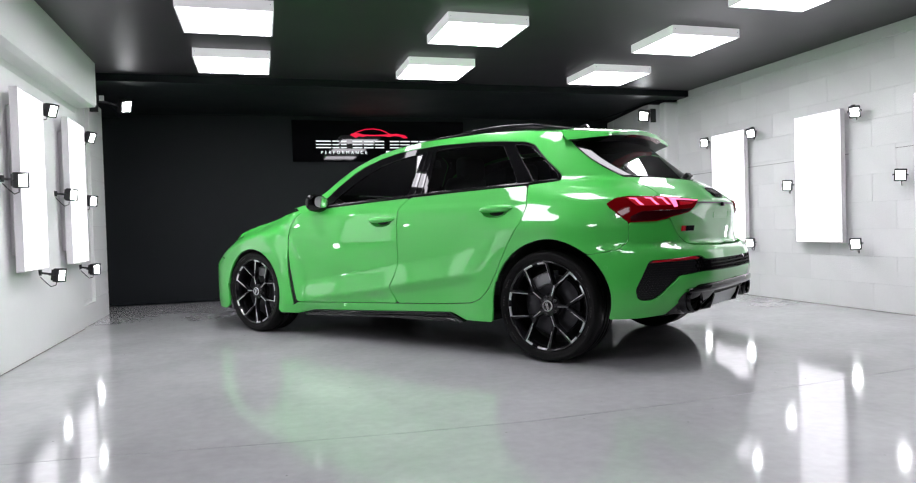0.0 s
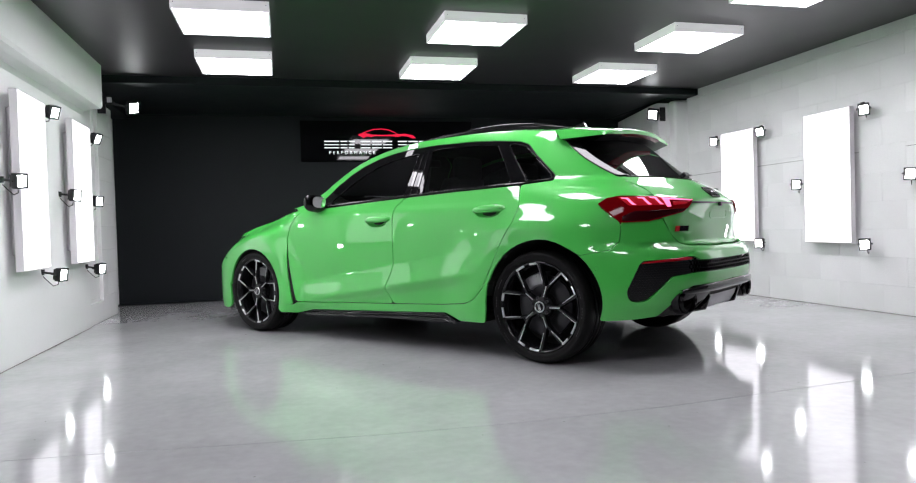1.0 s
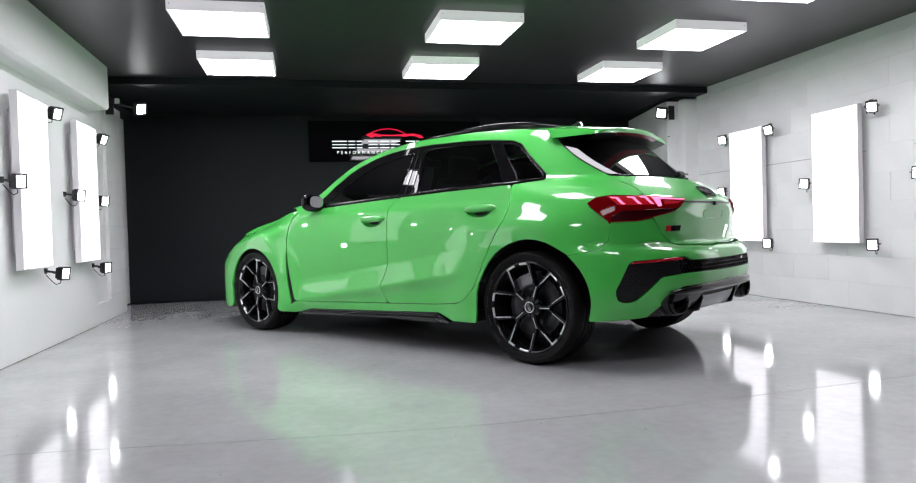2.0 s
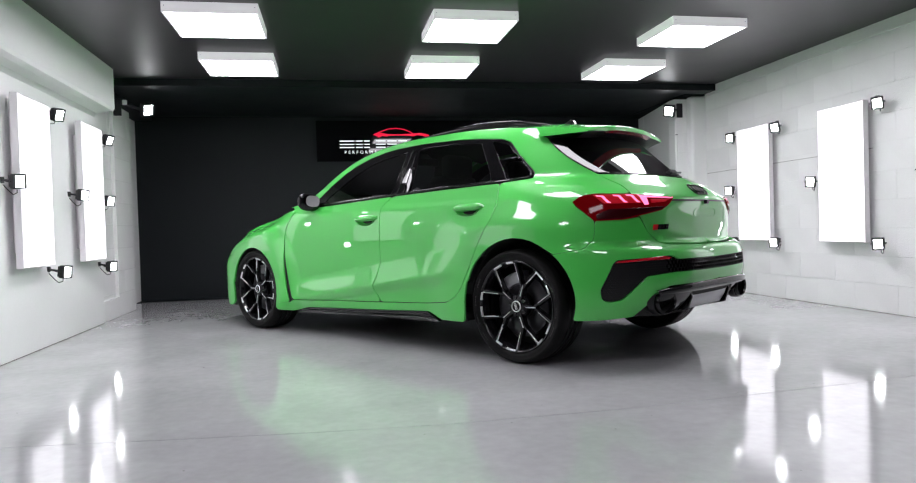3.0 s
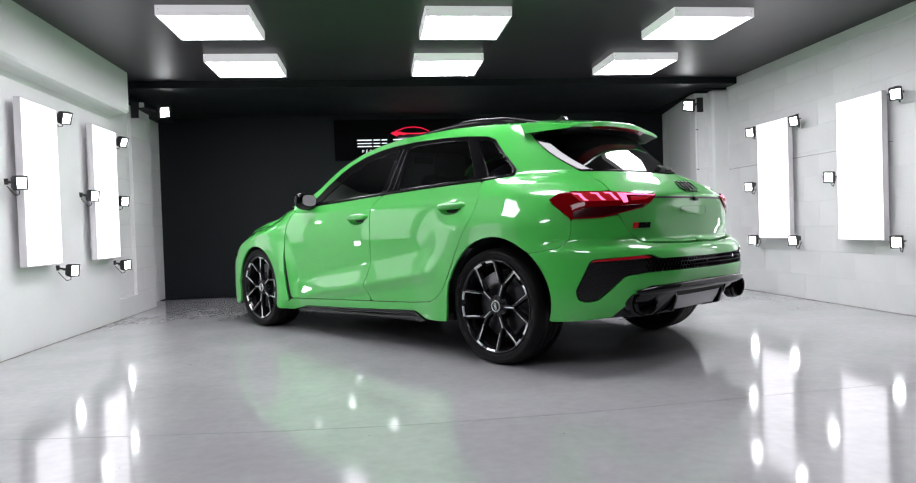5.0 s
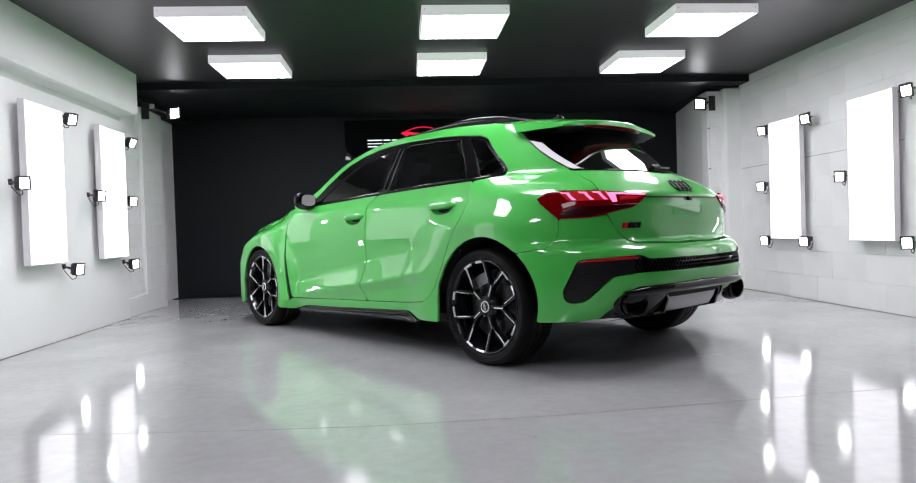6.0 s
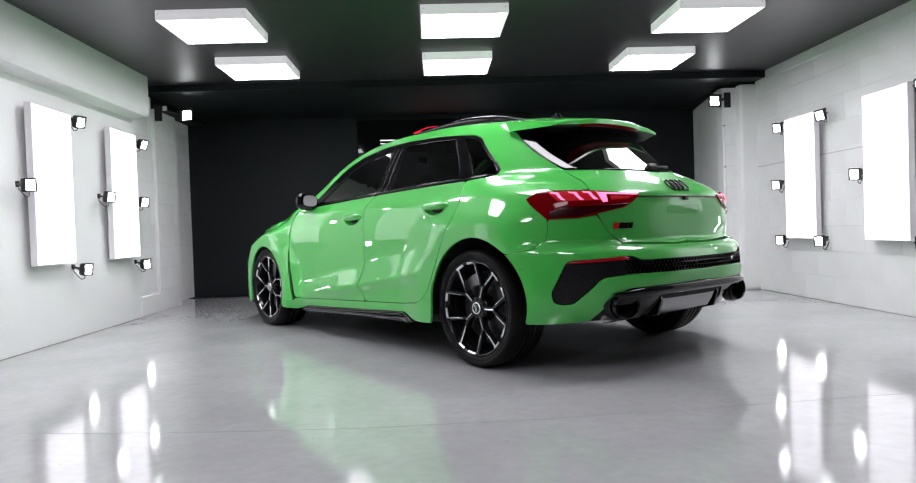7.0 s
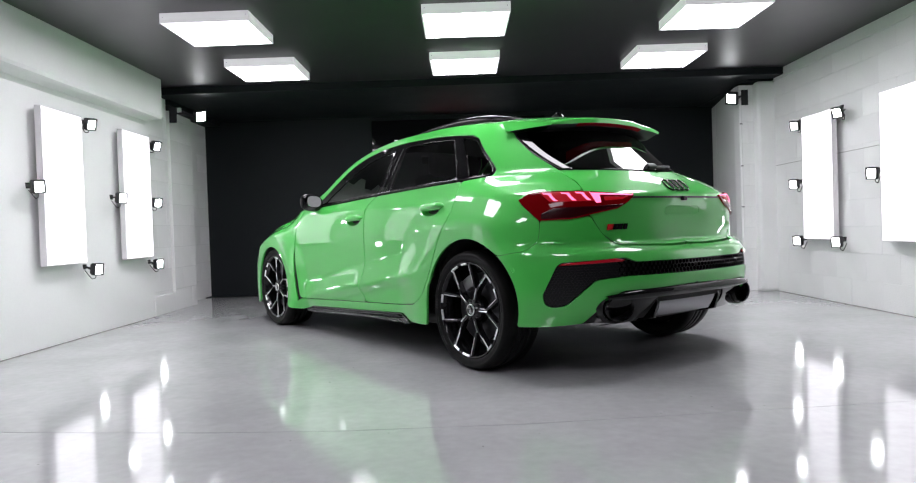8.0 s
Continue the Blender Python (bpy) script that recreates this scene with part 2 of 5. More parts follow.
def ceiling_light():
    t = thing("ceiling_light", "square white surface-mounted led ceiling panel, lit", "ceiling light", group="ceiling lights")
    h, d, rim = 0.30, TOP - 2.197, 0.012
    bm = bmesh.new()
    for x0, x1, y0, y1 in ((-h, h, -h, -h + rim), (-h, h, h - rim, h), (-h, -h + rim, -h + rim, h - rim), (h - rim, h, -h + rim, h - rim)):
        box(x0, x1, y0, y1, -d, 0, 0.0015, 1, bm)
    part("frame", bm, GLOW_FRAME, t, "white frame with an added glow")
    part("diffuser", box(-h + rim, h - rim, -h + rim, h - rim, -d + 0.003, -d + 0.012), CEILING_LED, t)
    for sx, sy in ((-1, -1), (1, -1), (-1, 1), (1, 1)):
        part("screw", tube([(sx * (h - 0.02), sy * h, -d * 0.4), (sx * (h - 0.02), sy * (h + 0.003), -d * 0.4)], 0.004, 6), GREY_METAL, t)
    return t


first = ceiling_light()
first.matrix_basis = pose(CEILING_X[0], CEILING_Y[0], TOP)
for i, x in enumerate(CEILING_X):
    for j, y in enumerate(CEILING_Y):
        # the added row leaves out its right lamp, to dim that side
        if (i or j) and (i, j) != (2, 3):
            copy_thing(first, pose(x, y, TOP, 0, 0, (0.6, -0.4, 0.3)[(i + j) % 3]))


# ---- wall light panels ----
def wall_light():
    """Its back at x = 0, facing +x."""
    t = thing("wall_light", "tall white led light panel on the wall, lit", "wall light", group="wall light panels")
    w, d, rim, low, high = 0.263, 0.096, 0.008, 0.565, 1.690
    bm = bmesh.new()
    for y0, y1, z0, z1 in ((-w, w, low, low + rim), (-w, w, high - rim, high), (-w, -w + rim, low + rim, high - rim), (w - rim, w, low + rim, high - rim)):
        box(d - 0.046, d, y0, y1, z0, z1, 0.0015, 1, bm)
    part("frame", bm, PANEL_FRAME, t)
    part("backing", box(d - 0.047, d - 0.038, -w + rim, w - rim, low + rim, high - rim), PANEL_FRAME, t)
    part("mounting_box", box(0, d - 0.046, -w + 0.10, w - 0.10, low + 0.10, high - 0.10, 0.003), PANEL_FRAME, t)
    part("diffuser", box(d - 0.012, d - 0.003, -w + rim, w - rim, low + rim, high - rim), WALL_LED, t)
    return t


LEFT_PANELS, RIGHT_PANELS = (6.10, 4.945, 3.79), (6.08, 4.885, 3.69)
first = wall_light()
first.matrix_basis = pose(X0, LEFT_PANELS[0], 0.020)
for y in LEFT_PANELS[1:]:
    copy_thing(first, pose(X0, y, 0.020))
for y in RIGHT_PANELS:
    copy_thing(first, pose(X1, y, -0.012, 0, 0, 180))


# ---- flood lamps ----
def flood_lamp(name, label, w, h, arm, cable=True):
    """Wall plate at the origin, arm along +x, the head facing +x at its end."""
    t = thing(name, label, "flood lamp")
    part("wall_plate", box(0, 0.006, -0.02, 0.02, -0.02, 0.02, 0.002), DARK_METAL, t)
    part("arm", tube([(0.003, 0, 0), (arm - 0.03, 0, 0)], 0.008, 8), DARK_METAL, t)
    yoke = bmesh.new()
    s = w / 2 + 0.008
    tube([(arm + 0.012, -s, 0), (arm - 0.03, -s, 0), (arm - 0.036, 0, 0), (arm - 0.03, s, 0), (arm + 0.012, s, 0)], 0.0045, 6, yoke)
    part("yoke", yoke, DARK_METAL, t)
    body = part("housing", box(arm - 0.012, arm + 0.022, -w / 2, w / 2, -h / 2, h / 2, 0.006), DARK_METAL, t)
    fins = bmesh.new()
    for k in range(6):
        y = -w / 2 + w * (k + 0.5) / 6
        box(arm - 0.026, arm - 0.011, y - 0.002, y + 0.002, -h * 0.4, h * 0.4, 0, 1, fins)
    part("heat_sink", fins, DARK_METAL, body)
    rim = bmesh.new()
    e = w * 0.14
    for y0, y1, z0, z1 in ((-w / 2, w / 2, h / 2 - e, h / 2), (-w / 2, w / 2, -h / 2, -h / 2 + e), (-w / 2, -w / 2 + e, -h / 2 + e, h / 2 - e), (w / 2 - e, w / 2, -h / 2 + e, h / 2 - e)):
        box(arm + 0.021, arm + 0.03, y0, y1, z0, z1, 0.001, 1, rim)
    part("bezel", rim, DARK_METAL, body)
    part("lens", box(arm + 0.0215, arm + 0.025, -w / 2 + e, w / 2 - e, -h / 2 + e, h / 2 - e), FLOOD_LED, body, "bright white lens")
    if cable:
        a = [Vector((arm - 0.015, 0.01, -h * 0.35)), Vector((arm - 0.02, 0.012, -h * 0.8)), Vector((arm * 0.6, 0.014, -h * 0.95)), Vector((arm * 0.35, 0.012, -h * 0.7)), Vector((0.004, 0.01, -0.03))]
        part("cable", tube([a[0].lerp(a[1], 0.5)] + a[1:], 0.003, 6), BLACK_RUBBER, t)
    return t


# lens places on both walls; the heads turn towards the car
LEFT_LAMPS = ((4.60, 1.145), (5.30, 1.68), (5.29, 0.545), (5.745, 1.118), (6.455, 1.65), (6.455, 1.107), (6.41, 0.531))
RIGHT_LAMPS = ((6.48, 1.637), (6.50, 1.085), (6.44, 0.55), (5.75, 1.641), (5.763, 0.552), (5.26, 1.089), (4.52, 1.645), (4.51, 0.56), (4.10, 1.09))
lamp = flood_lamp("flood_lamp", "small black flood lamp on a wall arm, lit", 0.082, 0.092, 0.145)
tagged(lamp, group="wall flood lamps")
lamps = [(X0, y, z, a, b) for (y, z), a, b in zip(LEFT_LAMPS, (-32, -28, -24, -30, -26, -36, -30), (2, 18, 3, 2, 20, 6, 3))]
lamps += [(X1, y, z, a, b) for (y, z), a, b in zip(RIGHT_LAMPS, (222, 218, 216, 224, 215, 220, 226, 218, 222), (16, 6, 3, 18, 2, 6, 18, 2, 4))]
for i, (x, y, z, turn, tip) in enumerate(lamps):
    back = 0.145 * Vector((math.cos(radians(turn)), math.sin(radians(turn)), 0))
    m = pose(x, y - 0.55 * back.y, z + 0.125 * math.sin(radians(tip))) @ pose(0, 0, 0, random.uniform(-7, 7), tip + 4, turn)
    if i == 0:
        lamp.matrix_basis = m
    else:
        copy_thing(lamp, m)

# ---- corner flood lamps on black brackets ----
for side, x, face, turn, yb in ((1, -1.36, -1.087, -42, 7.06), (-1, 4.60, 4.433, 222, 7.177)):
    t = thing("corner_flood_lamp", "large black flood lamp on a bracket at the pier, lit", "flood lamp", group="corner flood lamps")
    mid = (x + face) / 2
    part("bracket", box(x - 0.035, x + 0.035, yb, yb + 0.025, 1.95, 2.11, 0.003), DARK_METAL, t)
    part("arm", tube([(x, yb + 0.015, 2.045), (x + side * 0.08, yb, 2.045), (face - side * 0.06, 7.11, 2.02)], 0.012, 8), DARK_METAL, t)
    part("junction_box", box(x + side * 0.05, x + side * 0.09, yb - 0.01, yb + 0.02, 2.05, 2.10, 0.003), GREY_PLASTIC, t, "pale grey junction box")
    head = flood_lamp("corner_head", "", 0.125, 0.13, 0.10, False)
    m = pose(face, 7.12, 2.01) @ pose(0, 0, 0, 13 * side, 24, turn) @ pose(-0.13, 0, 0)
    for o in list(head.children):
        if o.name.split(".")[0] in ("wall_plate", "arm"):
            bpy.data.objects.remove(o)
        else:
            o.parent = t
            o.matrix_basis = m
    bpy.data.objects.remove(head)

conduit = tagged(part("conduit", tube([(4.557, 7.193, 2.0), (4.557, 7.193, 1.4), (4.560, 7.192, 0.62), (4.559, 7.193, 0.45)], 0.011, 8), WHITE_WALL), "thin white cable conduit down the block pier", "conduit")
for z in (1.75, 1.31, 0.88):
    part("clip", box(4.545, 4.571, 7.182, 7.204, z, z + 0.012), GREY_METAL, conduit)
part("socket", box(4.548, 4.60, 7.176, 7.204, 0.395, 0.455, 0.004), WHITE_WALL, conduit)


# ---- sign on the back wall ----
def sign():
    t = thing("wall_sign", "glossy black wall sign with white and red shapes", "sign", pose(-0.0084, 0, -0.0191) @ Matrix.Diagonal((1.025, 1, 1.025, 1)))
    y = Y1 - 0.03
    part("panel", box(0.50, 2.62, y, Y1 - 0.001, 1.615, 2.105, 0.003), SIGN_FACE, t)
    front = y - 0.003
    # the name, as plain bars of each letter's width
    x = 0.775
    for w in (0.195, 0.10, 0.087, 0, 0.137, 0.137, 0.13, 0, 0.13, 0.137, 0.108, 0.108, 0.13):
        if w:
            for z0, z1 in ((1.852, 1.865), (1.813, 1.823), (1.775, 1.787)):
                part("bar", box(x, x + w - 0.018, front - 0.006, front + 0.003, z0, z1, 0.002), SIGN_WHITE, t, "white bar")
            x += w
        else:
            x += 0.055
    # car outline, as a plain red stroke
    rise = [(1.237, 1.957), (1.293, 1.978), (1.371, 2.004), (1.471, 2.011), (1.561, 1.998), (1.628, 1.97), (1.672, 1.944)]
    part("roof_stroke", tube([(a, front - 0.004, b) for a, b in rise], 0.006, 6), SIGN_RED, t, "red curved stroke")
    flank_line = [(1.181, 1.934), (1.208, 1.953), (1.282, 1.957), (1.36, 1.94), (1.494, 1.936), (1.628, 1.944), (1.762, 1.953), (1.862, 1.934), (1.896, 1.901), (1.851, 1.897), (1.795, 1.919), (1.728, 1.927), (1.672, 1.914), (1.583, 1.923), (1.382, 1.923), (1.349, 1.912), (1.293, 1.919), (1.248, 1.897), (1.226, 1.914)]
    part("flank_stroke", prism(flank_line, front - 0.008, front, 0), SIGN_RED, t, "red tapered stroke")
    curve = bpy.data.curves.new("tagline", "FONT")
    curve.body, curve.size, curve.extrude, curve.space_character = "PERFORMANCE", 0.052, 0.002, 1.75
    words = new("tagline", curve)
    words.matrix_basis = pose(0.83, front - 0.003, 1.705, 90, 0, 0)
    words.parent = t
    curve.materials.append(SIGN_WHITE)
    part("bar", box(1.62, 2.22, front - 0.006, front + 0.003, 1.706, 1.742, 0.002), SIGN_WHITE, t, "white bar")
    return t


sign()
from mathutils.geometry import delaunay_2d_cdt

# ---- the car's outer surface: side and rear as one wrap, s along the flank (s = x ahead of the rear axle), z up ----
WRAP = 1.45          # s from the rear axle round the corner to the middle of the tail
HUB_Z, REAR_HUB, FRONT_HUB = 0.3195, 0.0, 2.631


def curve(knots):
    """A smooth curve through (at, value) knots, as a function of an array."""
    a = np.array([k[0] for k in knots], float)
    v = np.array([k[1] for k in knots], float)
    h, d = np.diff(a), np.diff(v) / np.diff(a)
    m = np.zeros(len(a))
    for i in range(1, len(a) - 1):
        if d[i - 1] * d[i] > 0:
            w1, w2 = 2 * h[i] + h[i - 1], h[i] + 2 * h[i - 1]
            m[i] = (w1 + w2) / (w1 / d[i - 1] + w2 / d[i])
    m[0], m[-1] = d[0], d[-1]

    def at(x):
        x = np.clip(np.asarray(x, float), a[0], a[-1])
        i = np.clip(np.searchsorted(a, x) - 1, 0, len(a) - 2)
        t = (x - a[i]) / h[i]
        return (2 * t**3 - 3 * t**2 + 1) * v[i] + (t**3 - 2 * t**2 + t) * h[i] * m[i] + (3 * t**2 - 2 * t**3) * v[i + 1] + (t**3 - t**2) * h[i] * m[i + 1]
    return at


SECTION = curve([(0.10, 0.80), (0.17, 0.835), (0.22, 0.852), (0.27, 0.8555), (0.31, 0.857), (0.36, 0.859), (0.42, 0.8615), (0.50, 0.8655), (0.60, 0.8715), (0.66, 0.8745), (0.70, 0.8760), (0.74, 0.8765),
                 (0.78, 0.8750), (0.82, 0.8715), (0.86, 0.8662), (0.885, 0.8612), (0.90, 0.8572), (0.91, 0.8532), (0.925, 0.8440), (0.94, 0.8335), (0.96, 0.8195), (1.00, 0.7930), (1.04, 0.7690), (1.15, 0.708), (1.25, 0.655), (1.33, 0.600), (1.38, 0.553), (1.42, 0.50), (1.46, 0.42)])
TAIL = curve([(0.10, -0.50), (0.20, -0.62), (0.28, -0.70), (0.34, -0.755), (0.42, -0.79), (0.50, -0.80), (0.56, -0.797), (0.61, -0.785), (0.645, -0.745), (0.665, -0.7020), (0.70, -0.7055), (0.80, -0.7145),
              (0.87, -0.722), (0.895, -0.718), (0.93, -0.69), (0.97, -0.645), (1.01, -0.58), (1.05, -0.515), (1.12, -0.42), (1.22, -0.29), (1.30, -0.18), (1.38, -0.08), (1.46, -0.03)])
SQUARE = curve([(0.10, 3.2), (0.50, 3.15), (0.60, 3.05), (0.70, 2.9), (0.80, 2.8), (0.88, 2.6), (0.98, 2.25), (1.06, 2.0), (1.18, 2.2), (1.30, 2.7), (1.46, 2.9)])
CORNER = curve([(0.10, 0.0), (0.90, 0.0), (1.08, 0.30), (1.46, 0.36)])
NOSE_TAPER = curve([(1.2, 0.0), (2.0, 0.006), (2.6, 0.018), (2.9, 0.042), (3.1, 0.075), (3.25, 0.120), (3.35, 0.185), (3.45, 0.27), (3.52, 0.34), (3.57, 0.47), (3.60, 0.70), (3.61, 0.86)])


def eased(a, b, x):
    t = np.clip((x - a) / (b - a), 0, 1)
    return t * t * (3 - 2 * t)


HOOD_EDGE = curve([(2.15, 0.945), (2.35, 0.915), (2.6, 0.868), (2.8, 0.823), (3.0, 0.768), (3.1, 0.742), (3.2, 0.705), (3.4, 0.66), (3.52, 0.61), (3.61, 0.54)])


CREASE = curve([(0.20, 0.543), (2.30, 0.241)])


def flank(x, z):
    """Half the width at a place along the car and a height."""
    y = SECTION(z) - NOSE_TAPER(x) * (1 + 0.5 * eased(0.7, 1.1, z))
    rear, front = np.hypot(x - REAR_HUB, (z - 0.327) * 0.92), np.hypot(x - FRONT_HUB, (z - 0.327) * 0.95)
    low = 1 - eased(0.74, 0.92, z)
    y = y + (0.915 - SECTION(z)) * eased(0.74, 0.40, rear) * low + (0.935 - SECTION(z)) * eased(np.where(x > FRONT_HUB, 0.95, 0.60), 0.40, front) * low
    # rounded fender tops, and lamps set in behind the bumper's corner
    top = HOOD_EDGE(x)
    y = y - 0.12 * eased(2.1, 2.6, x) * eased(top - 0.14, top, z) - 0.14 * eased(2.9, 3.45, x) * eased(0.50, 0.74, z)
    # the rising crease along the lower doors
    d = z - CREASE(x)
    y = y + 0.026 * np.where(d > 0, np.clip(1 - d / 0.14, 0, 1) ** 1.12, np.exp(-(d / 0.045) ** 2)) * eased(0.36, 0.62, x) * (1 - eased(1.95, 2.3, x))
    # the cabin narrows towards the tail
    return y - eased(0.95, 1.10, z) * (0.016 * eased(0.6, -0.2, x) + 0.034 * (np.clip(x, -0.2, 2.2) - 1.0) ** 2 * (1 - 0.5 * eased(1.2, 2.0, x)))


Z_GRID, G_GRID = np.linspace(0.10, 1.46, 171), np.linspace(0, 1, 201)
TABLE = np.zeros((len(Z_GRID), len(G_GRID), 2))
for i, z in enumerate(Z_GRID):
    xr, xm, n = float(TAIL(z)), float(CORNER(z)), float(SQUARE(z))
    u = np.sin(np.linspace(0, 1, 900) * math.pi / 2) ** 0.7
    x = xm - (xm - xr) * u
    y = flank(np.maximum(x, xr), z) * (1 - u**n) ** (1 / n)
    keep = x <= 0
    if xm > 0:
        first = np.argmax(keep)
        x0 = x[first - 1:first + 1]
        y0 = float(np.interp(0, x0[::-1], y[first - 1:first + 1][::-1]))
        x, y = np.concatenate(([0], x[keep])), np.concatenate(([y0], y[keep]))
    arc = np.concatenate(([0], np.cumsum(np.hypot(np.diff(x), np.diff(y)))))
    TABLE[i, :, 0], TABLE[i, :, 1] = np.interp(G_GRID * arc[-1], arc, x), np.interp(G_GRID * arc[-1], arc, y)


def wrap(s, z):
    """The place on the left half of the outer surface."""
    s, z = np.asarray(s, float), np.clip(np.asarray(z, float), Z_GRID[0], Z_GRID[-1])
    xm, n, xr = CORNER(z), SQUARE(z), TAIL(z)
    u = np.clip((xm - np.maximum(s, 0)) / (xm - xr), 0, 1)
    side_y = flank(np.maximum(s, 0), z) * (1 - u**n) ** (1 / n)
    fz = (z - Z_GRID[0]) / (Z_GRID[1] - Z_GRID[0])
    iz = np.clip(fz.astype(int), 0, len(Z_GRID) - 2)
    fz = fz - iz
    fg = np.clip(-s / WRAP, 0, 1) * (len(G_GRID) - 1)
    ig = np.clip(fg.astype(int), 0, len(G_GRID) - 2)
    fg = fg - ig
    fg, fz = fg[..., None], fz[..., None]
    q = (TABLE[iz, ig] * (1 - fg) + TABLE[iz, ig + 1] * fg) * (1 - fz) + (TABLE[iz + 1, ig] * (1 - fg) + TABLE[iz + 1, ig + 1] * fg) * fz
    ahead = s >= 0
    return np.stack([np.where(ahead, s, q[..., 0]), np.where(ahead, side_y, q[..., 1]), z], -1)


def wrap_normal(s, z, e=0.006):
    """The outward normal of the wrap."""
    s = np.maximum(np.asarray(s, float), -WRAP)
    a = wrap(np.maximum(s - e, -WRAP), z) - wrap(s + e, z)
    b = wrap(s, np.asarray(z, float) + e) - wrap(s, np.asarray(z, float) - e)
    n = np.cross(a, b)
    return n / np.linalg.norm(n, axis=-1, keepdims=True)


def leaned(target, weight, swing=None):
    """The wrap with its normals eased towards a lean from the vertical, in degrees."""
    def normal(s, z):
        n = wrap_normal(s, z)
        if swing:
            a = np.radians(swing(np.asarray(s, float)))
            n = np.stack([n[..., 0] * np.cos(a) + n[..., 1] * np.sin(a), n[..., 1] * np.cos(a) - n[..., 0] * np.sin(a), n[..., 2]], -1)
        flat = np.maximum(np.hypot(n[..., 0], n[..., 1]), 1e-9)
        w = weight(np.asarray(s, float), np.asarray(z, float))
        lean = np.arctan2(n[..., 2], flat) * (1 - w) + np.radians(target(np.asarray(s, float), np.asarray(z, float))) * w
        return np.stack([n[..., 0] / flat * np.cos(lean), n[..., 1] / flat * np.cos(lean), np.sin(lean)], -1)
    return wrap, normal


PANE = leaned(lambda s, z: 36.5 - 13.0 * eased(0.95, 1.1, s) - 9.5 * eased(0.36, 0.20, s), lambda s, z: 1.0 + 0 * s, lambda s: 3.5 * eased(1.0, 1.08, s) * (1 - eased(1.2, 1.4, s)))
PILLARS = leaned(lambda s, z: np.where(s > 0.7, 19.0, 24.0), lambda s, z: eased(0.95, 1.2, s) * eased(0.95, 1.05, z) + eased(0.30, 0.12, s) * eased(1.02, 1.08, z) * (1 - 0.6 * eased(1.27, 1.34, z)))
COVER = leaned(lambda s, z: 30.0 + 75.0 * (z - 1.14), lambda s, z: 1.0 + 0 * s)
TRIM = leaned(lambda s, z: np.where((s > 0.94) & (s < 1.14), 30.0 + 75.0 * (z - 1.14), 36.5 - 13.0 * eased(0.95, 1.1, s) - 9.5 * eased(0.60, 0.40, s)), lambda s, z: 1.0 + 0 * s)
BELT = leaned(lambda s, z: 20.0 + 0 * s, lambda s, z: 1.0 + 0 * s)


def blade_normal(s, z):
    s, z = np.asarray(s, float), np.asarray(z, float)
    middle = -0.105 - 2.58 * (1.265 - z)
    turn, lean = np.radians(-15.0 - 60.0 * (z - 1.06) - 5.0 * np.clip((middle - s) / 0.07, -1.5, 1.5)), np.radians(34.5 - 17.0 * np.maximum(z - 1.10, 0))
    return np.stack([np.sin(turn) * np.cos(lean), np.cos(turn) * np.cos(lean), np.sin(lean) + 0 * turn], -1)


BLADE = wrap, blade_normal


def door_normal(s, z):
    """Door normals, bent under the glass and above the front door's low crease to fit the reflections the camera sees.
    """
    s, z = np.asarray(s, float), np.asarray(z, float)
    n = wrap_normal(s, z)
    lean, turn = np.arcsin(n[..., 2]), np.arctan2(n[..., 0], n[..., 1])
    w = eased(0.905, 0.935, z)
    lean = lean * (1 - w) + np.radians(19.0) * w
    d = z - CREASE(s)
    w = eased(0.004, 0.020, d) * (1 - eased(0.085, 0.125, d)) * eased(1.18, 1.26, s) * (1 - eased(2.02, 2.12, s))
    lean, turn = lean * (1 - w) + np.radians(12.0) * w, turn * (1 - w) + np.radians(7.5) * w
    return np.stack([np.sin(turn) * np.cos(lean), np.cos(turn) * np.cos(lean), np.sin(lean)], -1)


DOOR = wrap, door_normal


def flattened(lean, curve_left, weight):
    """Tail normals with their sideways turn eased flat and a steady lean, where weighted, to fit the reflections the
    camera sees.
    """
    def normal(s, z):
        n = wrap_normal(s, z)
        w = weight(np.asarray(z, float))
        tip, turn = np.arcsin(n[..., 2]), np.arctan2(n[..., 1], -n[..., 0])
        tip, turn = tip * (1 - w) + np.radians(lean) * w, turn * (1 - w) + curve_left * turn * w
        return np.stack([-np.cos(turn) * np.cos(tip), np.sin(turn) * np.cos(tip), np.sin(tip)], -1)
    return wrap, normal


REAR_PANE_LEAN = flattened(52.5, 0.40, lambda z: 1.0 + 0 * z)
HATCH = flattened(-8.0, 0.55, lambda z: eased(0.685, 0.725, z) * (1 - eased(0.845, 0.885, z)))


# ---- panels cut out of the wrap ----
def rounded(poly, r=0.02, n=5):
    """The outline with its corners rounded."""
    p = [np.array(q, float) for q in poly]
    out = []
    for i, b in enumerate(p):
        a, c = p[i - 1], p[(i + 1) % len(p)]
        la, lc = np.linalg.norm(a - b), np.linalg.norm(c - b)
        k = min(r, 0.48 * la, 0.48 * lc)
        u, w = b + (a - b) * k / la, b + (c - b) * k / lc
        for t in np.linspace(0, 1, n):
            out.append((1 - t) ** 2 * u + 2 * t * (1 - t) * b + t * t * w)
    return np.array(out)


